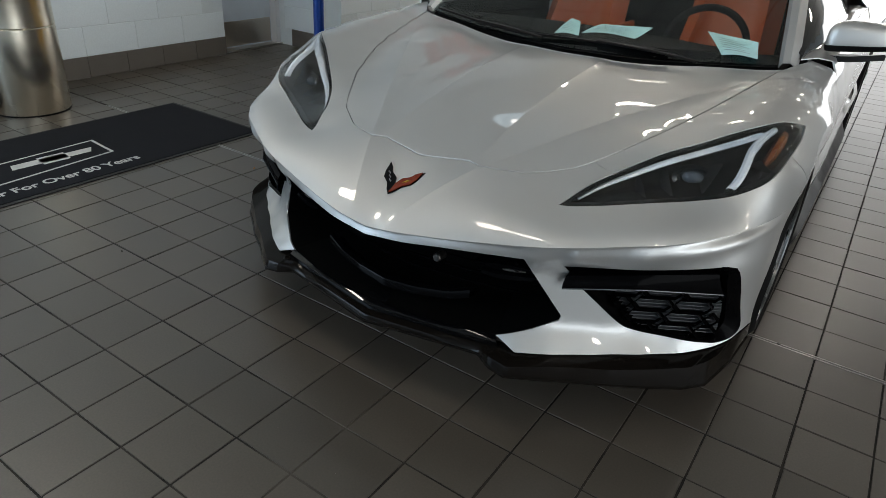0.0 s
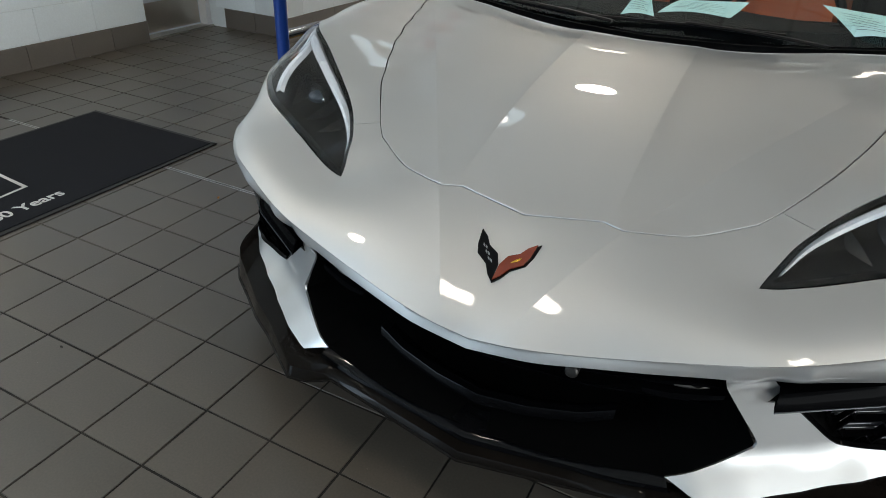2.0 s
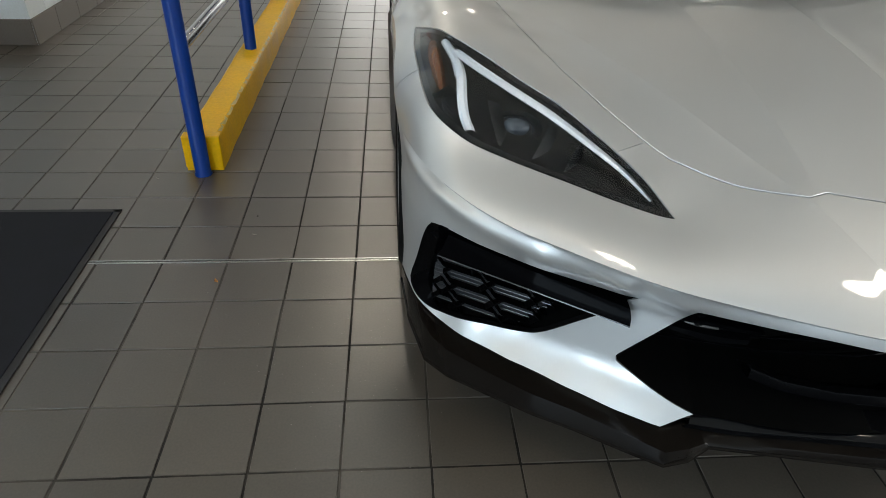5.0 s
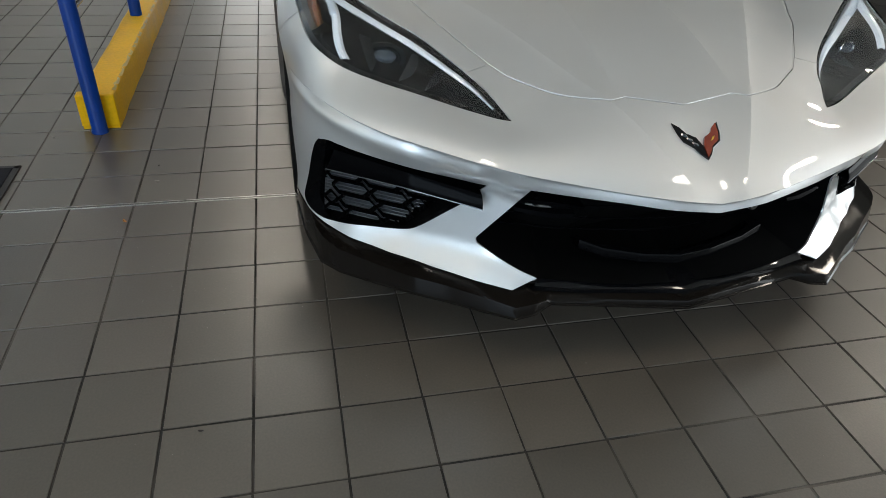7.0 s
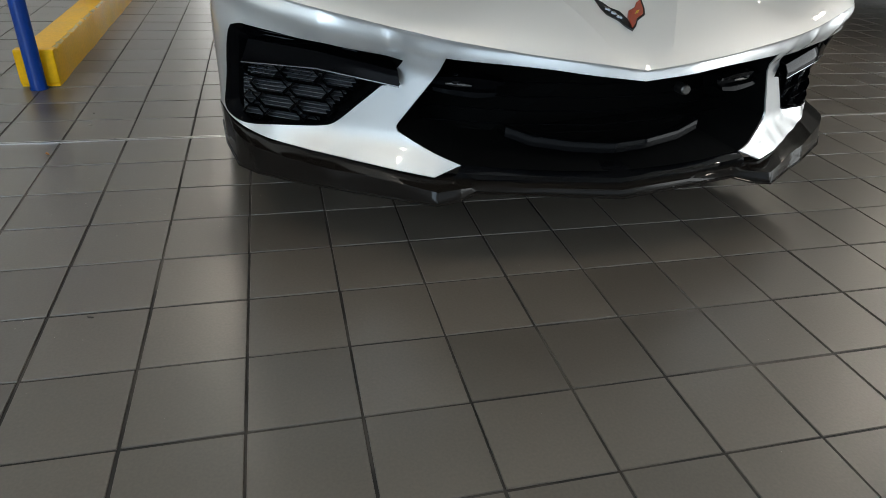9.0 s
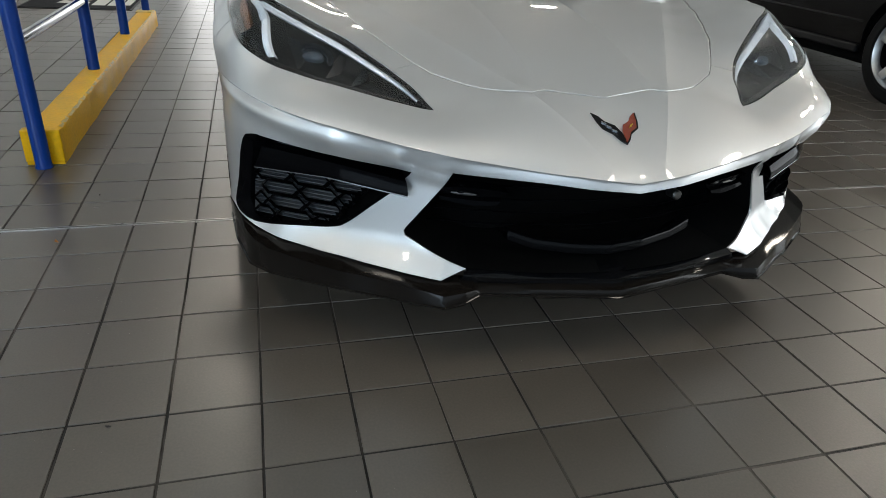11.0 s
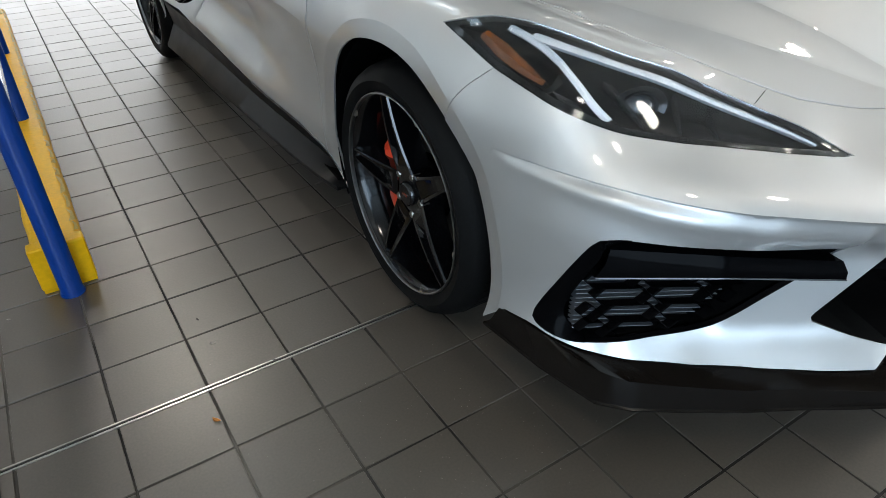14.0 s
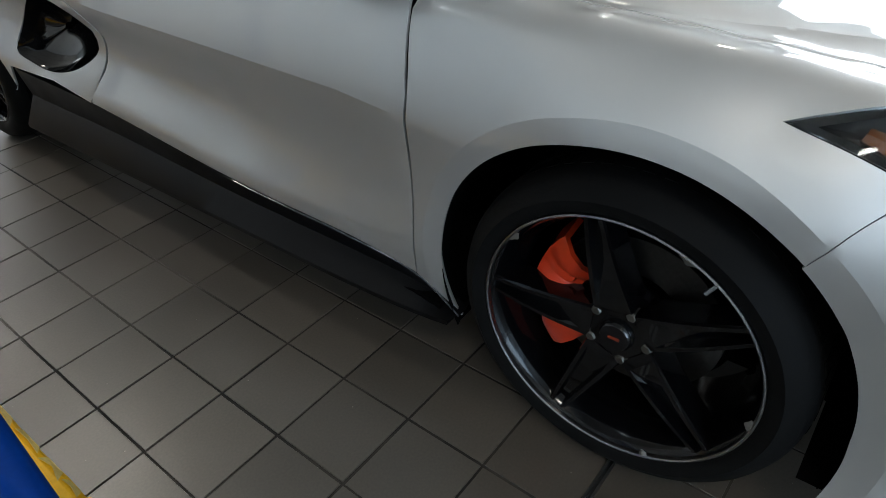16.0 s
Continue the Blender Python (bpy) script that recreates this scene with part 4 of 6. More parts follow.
        part("reflector_facet", loft([lift_by(-0.034)(ln), lift_by(-0.022)(ln + (0.0, 0.006))]), M_CLEARFACET, lens, thick=0.0008, smooth=False)
    for c0 in ([(0.700, 0.350, 0.655), (0.675, 0.385, 0.680), (0.650, 0.420, 0.700)], [(0.640, 0.310, 0.640), (0.620, 0.345, 0.665), (0.595, 0.375, 0.680)], [(0.760, 0.385, 0.665), (0.770, 0.430, 0.700), (0.775, 0.480, 0.730)]):
        ln = to_map(spline(c0, 10)) * (s, 1)
        part("housing_step", loft([lift_by(-0.050)(ln - (0.010 * s, 0)), lift_by(-0.030)(ln), lift_by(-0.032)(ln + (0.003 * s, 0)), lift_by(-0.050)(ln + (0.006 * s, 0))]), M_LAMPSTEP, lens, thick=0.0008)
    # projector in a dark hooded cup
    pm = look((s * 0.706, 0.452, 0.668), (s * 0.706 - s * 0.30, 1.45, 0.52))
    bm = lathe([(0.046, 0.002), (0.044, 0.008), (0.036, 0.004), (0.031, -0.012), (0.029, -0.05)], 36)
    bmesh.ops.transform(bm, matrix=pm @ Matrix.Diagonal((1.25, 0.82, 1, 1)), verts=bm.verts)
    part("projector_bezel", bm, M_GLOSSBLACK, lens, "gloss black projector cup")
    bm = lathe([(0.034, 0.004), (0.033, 0.0065), (0.030, 0.002), (0.029, -0.008)], 32)
    bmesh.ops.transform(bm, matrix=pm @ Matrix.Diagonal((1.2, 0.8, 1, 1)), verts=bm.verts)
    part("projector_ring", bm, M_CHROME, lens, "bright projector ring")
    bm = lathe([(0.0005, 0.020), (0.010, 0.0185), (0.018, 0.014), (0.024, 0.006), (0.027, -0.004), (0.020, -0.012), (0.0005, -0.014)], 28)
    bmesh.ops.transform(bm, matrix=pm @ Matrix.Diagonal((1.2, 0.8, 1, 1)), verts=bm.verts)
    part("projector_lens", bm, M_PROJLENS, lens, "clear bluish projector lens")
    bm = box((-0.020, -0.004, -0.011), (0.020, 0.010, -0.008), pm)
    part("projector_shutter", bm, M_CHROME, lens, smooth=False)

# ---- nose badge: two crossed flags ----
badge_c = lift_by(0.0)(to_map([(0.0, 0.066, 0.583)]))[0]
bn = Matrix.Translation(badge_c) @ Matrix.Rotation(radians(28.5), 4, "X")


def flag(points, m, h=0.006):
    bm = bmesh.new()
    va = [bm.verts.new(m @ Vector((x, y, h))) for x, y in points]
    vb = [bm.verts.new(m @ Vector((x, y, -0.004))) for x, y in points]
    bm.faces.new(va)
    for k in range(len(va)):
        bm.faces.new((va[k], vb[k], vb[(k + 1) % len(vb)], va[(k + 1) % len(va)]))
    return bm


R_FLAG = [(0.0, -0.049), (0.012, -0.036), (0.022, -0.018), (0.044, -0.002), (0.051, 0.018), (0.055, 0.049), (0.040, 0.036), (0.030, 0.020), (0.010, 0.008), (0.001, -0.014)]
L_FLAG = [(-x, y) for x, y in R_FLAG]
M_BADGERED = surface("badge_red_enamel", (0.17, 0.022, 0.008), 0.2, var=0.2, coat=0.8)
M_BADGEGOLD = surface("badge_gold", (0.75, 0.42, 0.06), 0.25, metal=0.8)
badge = part("nose_badge", flag([(x * 1.12, y * 1.1 - 0.001) for x, y in R_FLAG], bn, 0.004), M_GLOSSBLACK, car, "crossed-flag badge in black, red and gold")
part("badge_flag", flag(R_FLAG, bn, 0.007), M_BADGERED, badge, "red enamel flag")
part("badge_flag", flag([(x * 1.12, y * 1.1) for x, y in L_FLAG], bn, 0.005), M_GLOSSBLACK, badge, "black chequered flag")
part("badge_bar", flag([(0.020, -0.006), (0.030, -0.001), (0.038, 0.010), (0.029, 0.006)], bn, 0.009), M_BADGEGOLD, badge)
for k in range(3):
    for j in range(2):
        x0, y0 = -0.014 - 0.010 * k - 0.006 * j, -0.016 + 0.013 * k + 0.009 * j - 0.006 * j
        part("badge_chequer", flag([(x0, y0), (x0 - 0.005, y0 + 0.004), (x0 - 0.006, y0 + 0.009), (x0 - 0.001, y0 + 0.005)], bn, 0.0075), M_CHROME, badge)

# ---- doors, sills and rear body ----
def side_lift(s):
    def go(q):
        return np.c_[s * flank(q[:, 0], q[:, 1]), q[:, 0], q[:, 1]]
    return go


SILL = [(1.420, 0.273), (1.62, 0.300), (1.93, 0.318), (2.30, 0.347), (2.69, 0.384)]
DOOR = np.vstack([spline([(1.377, 0.70), (1.400, 0.50), (1.420, 0.272)], 20), spline(SILL, 40)[1:], straight([(2.69, 0.384), (2.60, 0.50), (2.55, 0.60), (2.62, 0.80), (2.66, 0.945)], 0.03)[1:], spline([(2.66, 0.945), (2.2, 0.935), (1.7, 0.905), (1.392, 0.876)], 40)[1:], spline([(1.392, 0.876), (1.384, 0.78), (1.377, 0.70)], 6)[1:-1]])
crease_line = np.array([(y, np.interp(y, [1.3, 1.55, 1.9, 2.4, 2.9], [0.652, 0.680, 0.692, 0.706, 0.74])) for y in np.linspace(1.41, 2.5, 40)])
QUARTER = np.vstack([straight([(2.70, 0.384), (2.90, 0.415), (3.22, 0.405), (3.29, 0.30)], 0.03), np.array([(REAR_HUB_Y + 0.412 * math.cos(a), 0.345 + 0.412 * math.sin(a)) for a in np.linspace(radians(186), radians(-8), 60)]),
                     straight([(4.12, 0.26), (4.38, 0.30), (4.44, 0.55), (4.42, 0.86), (4.10, 0.98), (3.40, 1.00), (2.95, 0.97), (2.68, 0.948), (2.628, 0.80), (2.558, 0.60), (2.608, 0.50)], 0.03)])
VENT = np.array([(2.60, 0.61), (2.63, 0.54), (2.76, 0.47), (2.906, 0.440), (3.04, 0.446), (3.15, 0.470), (3.09, 0.56), (2.96, 0.643), (2.77, 0.695), (2.67, 0.665)])
VENT = spline(np.vstack([VENT, VENT[:1]]), 40)[:-1]
for s in (-1, 1):
    dr = part("door", sheet(inset(DOOR, 0.0025), side_lift(s), 0.022, sharp=[crease_line]), M_PAINT, car, "silver door with a sharp shoulder crease", thick=0.006)
    part("rear_quarter", sheet(QUARTER, side_lift(s), 0.035, holes=[VENT]), M_PAINT, car, "silver rear quarter with a side air scoop", thick=0.006)
    # scoop behind the door
    lf = side_lift(s)(VENT) - (s * 0.002, 0, 0)
    c = lf.mean(0)
    bm = loft([np.vstack([lf, lf[:1]]), np.vstack([lf, lf[:1]]) * 0.8 + c * 0.2 + (-s * 0.05, 0.03, 0), np.vstack([lf, lf[:1]]) * 0.1 + c * 0.9 + (-s * 0.09, 0.05, 0)])
    part("side_scoop", bm, M_GLOSSBLACK, car, "black side air scoop")
    # sill
    top = spline([(1.318, 0.190), (1.420, 0.269), (1.62, 0.296), (1.93, 0.314), (2.30, 0.342), (2.69, 0.380), (3.20, 0.40)], 50)
    base = np.c_[np.linspace(1.325, 3.27, 50), np.interp(np.linspace(1.325, 3.27, 50), [1.325, 1.65, 2.4, 3.27], [0.186, 0.180, 0.175, 0.165])]
    T = np.c_[s * (flank(top[:, 0], top[:, 1]) - 0.002), top]
    B = np.c_[np.full(50, s * 0.965) - s * 0.018 * np.exp(-(np.linspace(0, 1, 50) / 0.06)), base]
    mid_ = (T + B) / 2 - (s * 0.038, 0, 0)
    bm = loft([T - (s * 0.03, 0, 0), T, mid_, B + (0, 0, 0.012), B, B - (s * 0.10, 0, 0)])
    part("sill", bm, M_SATBLACK, car, "gloss black side sill blade", thick=0.003)
    bm = tube(np.c_[s * (flank(top[:, 0], top[:, 1]) + 0.0005), top][0:20], 0.0025, 6)
    part("sill_trim", bm, M_FIN, car)

# under tray and wheel wells
tray = bmesh.new()
add_box(tray, (-0.70, 0.36, 0.175), (0.70, 4.25, 0.20))
add_box(tray, (-0.925, 1.36, 0.175), (0.925, 3.22, 0.215))
for s in (-1, 1):
    add_box(tray, (min(s * 0.71, s * 0.905), 0.47, 0.182), (max(s * 0.71, s * 0.905), 0.628, 0.200))
add_box(tray, (-0.80, 4.15, 0.22), (0.80, 4.40, 0.30))
part("under_tray", tray, M_MATTEBLACK, car, smooth=False)
for cy, cz, r0, w_in in ((HUB_Y, HUB_Z, 0.392, 0.60), (REAR_HUB_Y, 0.345, 0.415, 0.56)):
    for s in (-1, 1):
        aa = np.linspace(radians(-24), radians(200), 40)
        pts = lambda x, r: np.array([(x, cy + r * math.cos(a), cz + r * math.sin(a)) for a in aa])
        bm = loft([pts(s * 0.918, r0 - 0.002), pts(s * 0.90, r0 + 0.006), pts(s * 0.80, r0 + 0.012), pts(s * w_in, r0 + 0.004), pts(s * w_in, 0.02)])
        part("wheel_well_liner", bm, M_MATTEBLACK, car, thick=0.002)

# roof, pillars, glass and tail
WS_BASE = spline([(0, 1.118, 0.818), (0.25, 1.135, 0.825), (0.45, 1.172, 0.835), (0.62, 1.225, 0.845), (0.733, 1.270, 0.854)], 16)
WS_TOP = spline([(0, 1.93, 1.205), (0.25, 1.945, 1.202), (0.42, 1.97, 1.196), (0.53, 2.0, 1.187), (0.575, 2.02, 1.180)], 16)
rows = [WS_BASE + (WS_TOP - WS_BASE) * t + np.array([0, -0.02, 0.035]) * math.sin(math.pi * t) for t in np.linspace(0, 1, 14)]
rows = [np.vstack([r[::-1] * (-1, 1, 1), r[1:]]) for r in rows]
ws = part("windscreen", loft(rows), M_WINDGLASS, car, "raked clear windscreen", thick=0.004)
ws.visible_shadow = False
black = [r + (0, 0.004, -0.007) for r in rows[:2]]
part("windscreen_border", loft([black[0], black[0] * 0.1 + black[1] * 0.9]), M_GLOSSBLACK, ws)
TAIL = [(2.02, 0.60, 1.185), (2.45, 0.60, 1.205), (2.9, 0.62, 1.12), (3.5, 0.66, 1.00), (4.1, 0.74, 0.97), (4.42, 0.80, 0.93)]
ang = np.linspace(0, 1, 24)
secs = []
for y, w, z in spline([(y, w, z) for y, w, z in TAIL], 26):
    secs.append(np.array([(w * (2 * a - 1), y, z - 0.03 * (2 * a - 1) ** 4 + (0.02 if abs(2 * a - 1) < 0.6 else 0.0)) for a in ang]))
part("roof", loft(secs), M_PAINT, car, "silver roof and engine deck", thick=0.01)
for s in (-1, 1):
    pil = spline([(0.754, 1.270, 0.856), (0.715, 1.45, 0.985), (0.655, 1.75, 1.115), (0.59, 2.02, 1.188)], 24) * (s, 1, 1)
    bm = loft([pil + (-s * 0.022, 0.006, -0.012), pil + (-s * 0.010, -0.010, 0.008), pil + (s * 0.014, 0.0, 0.010), pil + (s * 0.040, 0.035, -0.012), pil + (s * 0.030, 0.06, -0.03)])
    part("windscreen_pillar", bm, M_PAINT, car, "silver windscreen pillar", thick=0.003)
    y_ = np.linspace(0, 1, 16)
    low = spline([(0.79, 1.33, 0.872), (0.83, 1.7, 0.905), (0.84, 2.2, 0.935), (0.80, 2.66, 0.945)], 16) * (s, 1, 1)
    hi = spline([(0.755, 1.36, 0.90), (0.675, 1.75, 1.105), (0.62, 2.1, 1.180), (0.62, 2.66, 1.14)], 16) * (s, 1, 1)
    part("side_window", loft([low, (low + hi) / 2 + (s * 0.02, 0, 0), hi]), M_DARKGLASS, car, "dark side window", thick=0.004)
    # strip of bodywork between window and door top
    dt = np.array([(s * (flank(np.array([y]), np.array([z]))[0] - 0.001), y, z) for y, z in spline([(1.392, 0.876), (1.7, 0.905), (2.2, 0.935), (2.66, 0.945)], 16)])
    part("belt_moulding", loft([dt, (dt + low) / 2 + (0, 0, 0.010), low + (0, 0, 0.002)]), M_PAINT, car, thick=0.004)
    rq_ = np.array([(s * (flank(np.array([y]), np.array([z]))[0] - 0.004), y, z) for y, z in spline([(2.68, 0.945), (2.95, 0.965), (3.4, 0.99), (4.1, 0.975), (4.40, 0.87)], 16)])
    dk = spline([(0.60, 2.68, 1.165), (0.62, 2.9, 1.10), (0.66, 3.5, 0.985), (0.74, 4.1, 0.955), (0.80, 4.42, 0.92)], 16) * (s, 1, 1)
    part("rear_haunch", loft([rq_, (rq_ + dk) / 2 + (0, 0, 0.02), dk]), M_PAINT, car, thick=0.004)
    # wing mirror: shell, glass, black arm
    shell = bmesh.new()
    bmesh.ops.create_uvsphere(shell, u_segments=36, v_segments=22, radius=1.0)
    for v in shell.verts:
        x, y, z = v.co
        x, y, z = (math.copysign(abs(c) ** 0.62, c) for c in (x, y, z))
        y, z = min(y, 0.35), max(z, -0.62)
        v.co = (s * (0.950 + 0.108 * x * (1 - 0.10 * y)), 1.490 + 0.070 * y + 0.03 * x, 0.950 + 0.056 * z * (1 - 0.18 * x) + 0.008 * x)
    mir = part("wing_mirror", shell, M_PAINT, car, "silver wing mirror on a black arm")
    under = bmesh.new()
    bmesh.ops.create_uvsphere(under, u_segments=36, v_segments=22, radius=1.0)
    bmesh.ops.delete(under, geom=[v for v in under.verts if v.co.z > -0.08], context="VERTS")
    for v in under.verts:
        x, y, z = v.co
        x, y, z = (math.copysign(abs(c) ** 0.62, c) for c in (x, y, z))
        y, z = min(y, 0.35), max(z, -0.62)
        v.co = (s * (0.950 + 0.110 * x * (1 - 0.10 * y)), 1.490 + 0.0715 * y + 0.03 * x, 0.949 + 0.058 * z * (1 - 0.18 * x) + 0.008 * x)
    part("mirror_lower_shell", under, M_SATBLACK, mir, "black lower half of the mirror shell", thick=0.001)
    bm = loft([spline([(0.845, 1.43, 0.885), (0.92, 1.455, 0.888), (1.03, 1.50, 0.905)], 10) * (s, 1, 1), spline([(0.835, 1.52, 0.885), (0.92, 1.535, 0.884), (1.02, 1.53, 0.900)], 10) * (s, 1, 1)])
    part("mirror_arm", bm, M_SATBLACK, mir, "gloss black arm", thick=0.02)
bm = loft([np.array([(x, 4.42 + 0.03 * (1 - x * x), z) for x in np.linspace(-0.86, 0.86, 20)]) for z in np.linspace(0.26, 0.93, 10)])
part("tail_panel", bm, M_PAINT, car, thick=0.006)
for s in (-1, 1):
    part("tail_lamp", box((s * 0.62 - 0.14, 4.44, 0.74), (s * 0.62 + 0.14, 4.47, 0.81)), M_DARKGLASS, car, smooth=False)

# cowl and wipers
cw = np.vstack([WS_BASE[::-1] * (-1, 1, 1), WS_BASE[1:]])
bm = loft([cw + (0, -0.06, -0.030), cw + (0, -0.01, -0.034), cw + (0, 0.02, -0.012)])
part("cowl", bm, M_SATBLACK, car, "black cowl under the wipers", thick=0.004)
for pts in ([(0.375, 1.170, 0.852), (0.153, 1.160, 0.850), (-0.23, 1.128, 0.842)], [(-0.21, 1.128, 0.842), (-0.42, 1.160, 0.852), (-0.67, 1.225, 0.868)]):
    bm = tube(spline(pts, 12), [0.010] * 6 + [0.008] * 6, 6, squash=(0, 0, 1, 0.6))
    wp = part("wiper", bm, M_SATBLACK, car, "black flat wiper")
    p = spline(pts, 12) + (0, -0.012, -0.006)
    part("wiper_arm", tube(spline([(p[0][0] + 0.115, p[0][1] - 0.02, 0.843), (p[2][0] + 0.05, p[2][1] - 0.006, 0.852), (p[5][0], p[5][1] + 0.004, 0.856)], 10), 0.009, 8, squash=(0, 0, 1, 0.6)), M_SATBLACK, wp)

# ---- cabin ----
bm = loft([np.array([(x, y, z - 0.02 * (x / 0.7) ** 2) for x in np.linspace(-0.74, 0.74, 20)]) for y, z in ((1.15, 0.795), (1.32, 0.822), (1.50, 0.845), (1.60, 0.835), (1.66, 0.77), (1.66, 0.55))])
part("dashboard", bm, M_DASH, car, "black leather dashboard", thick=0.01)
part("cabin_tub", box((-0.74, 1.30, 0.22), (0.74, 2.60, 0.26)), M_DASH, car, smooth=False)
part("rear_bulkhead", box((-0.72, 2.52, 0.26), (0.72, 2.58, 1.10)), M_DASH, car, smooth=False)
part("door_lining", box((0.76, 1.45, 0.30), (0.80, 2.55, 0.86)), M_DASH, car, smooth=False)
part("door_lining", box((-0.80, 1.45, 0.30), (-0.76, 2.55, 0.86)), M_DASH, car, smooth=False)
for s in (-1, 1):
    c = s * 0.37
    back_ = spline([(2.10, 0.42), (2.20, 0.62), (2.30, 0.84), (2.36, 1.0)], 10)
    secs = []
    for (y, z), hw in zip(back_, np.linspace(0.25, 0.20, 10)):
        secs.append(np.array([(c + hw * u, y - 0.09 * abs(u) ** 3, z) for u in np.linspace(-1, 1, 13)]))
    seat = part("seat", loft(secs), M_SEAT, car, "burnt orange leather bucket seat", thick=0.09)
    mid_rows = [np.array([(c + hw * u, y - 0.018 - 0.09 * abs(u) ** 3, z) for u in np.linspace(-0.55, 0.55, 9)]) for (y, z), hw in zip(back_[1:9], np.linspace(0.245, 0.21, 8))]
    part("seat_insert", loft(mid_rows), M_DASH, seat, "black perforated leather centre", thick=0.012)
    hr = bmesh.new()
    bmesh.ops.create_uvsphere(hr, u_segments=20, v_segments=12, radius=1.0)
    for v in hr.verts:
        x, y, z = v.co
        v.co = (c + 0.135 * x * (1 - 0.2 * z), 2.36 + 0.05 * y, 1.035 + 0.085 * z)
    part("headrest", hr, M_SEAT, seat)
    secs = [np.array([(c + 0.25 * u, y, z + 0.05 * abs(u) ** 3) for u in np.linspace(-1, 1, 13)]) for y, z in ((1.72, 0.46), (1.80, 0.50), (2.0, 0.46), (2.14, 0.42))]
    part("seat_cushion", loft(secs), M_SEAT, seat, thick=0.08)
part("centre_console", box((-0.10, 1.55, 0.3), (0.13, 2.5, 0.60)), M_DASH, car, smooth=False, bevel=0.03)
part("console_trim", box((-0.125, 1.60, 0.58), (-0.10, 2.2, 0.80)), M_SEAT, car, smooth=False, bevel=0.01)
wheel_ring = [(0.37 + 0.17 * math.cos(a), 1.72 + 0.05 * math.sin(a), 0.80 + 0.155 * math.sin(a)) for a in np.linspace(0, 2 * math.pi, 40, endpoint=False)]
sw = part("steering_wheel", tube(wheel_ring, 0.015, 10, closed=True), M_DASH, car, "squared black steering wheel")
bm = bmesh.new()
for a in (radians(0), radians(180), radians(-90)):
    add_tube(bm, [(0.37, 1.715, 0.79), (0.37 + 0.16 * math.cos(a), 1.72 + 0.05 * math.sin(a), 0.80 + 0.145 * math.sin(a))], 0.018, 8)
part("steering_spokes", bm, M_DASH, sw)


def paper(name, corners, label, curl):
    """A sheet between four corners, curled a little, with faint lines of print."""
    c = [np.array(p) for p in corners]
    def at(u, v):
        flat = c[0] * (1 - u) * (1 - v) + c[1] * u * (1 - v) + c[2] * u * v + c[3] * (1 - u) * v
        return flat + np.array([0, -0.4, 1.0]) * curl * (math.sin(math.pi * u) * 0.6 + 0.5 * math.sin(4 * u + 3 * v))
    ob = finish(name, loft([[at(u, v) for u in np.linspace(0, 1, 12)] for v in np.linspace(0, 1, 10)]), M_PAPER, None, "", thick=0.0006)
    ob.matrix_world = car.matrix_world
    tagged(ob, label=label, category="paper")
    for k in range(6):
        v, u1 = 0.18 + 0.11 * k, 0.80 - 0.09 * (k % 3)
        up = np.array([0, -0.0016, 0.0022])
        bm = loft([[at(u, v) + up for u in np.linspace(0.14, u1, 8)], [at(u, v + 0.018) + up for u in np.linspace(0.14, u1, 8)]])
        part("print_line", bm, M_INK, ob, smooth=False)


paper("window_sheet", [(0.545, 1.235, 0.862), (0.665, 1.245, 0.868), (0.640, 1.335, 0.905), (0.450, 1.365, 0.915)], "pale blue printed sheet leaning behind the windscreen", 0.006)
paper("window_sheet", [(0.010, 1.225, 0.860), (0.215, 1.255, 0.868), (0.255, 1.335, 0.900), (0.062, 1.300, 0.893)], "pale blue curled sheet leaning behind the windscreen", 0.008)
paper("price_card", [(-0.094, 1.195, 0.846), (0.004, 1.215, 0.852), (-0.027, 1.290, 0.890), (-0.072, 1.305, 0.897)], "small pale blue card propped behind the windscreen", 0.006)

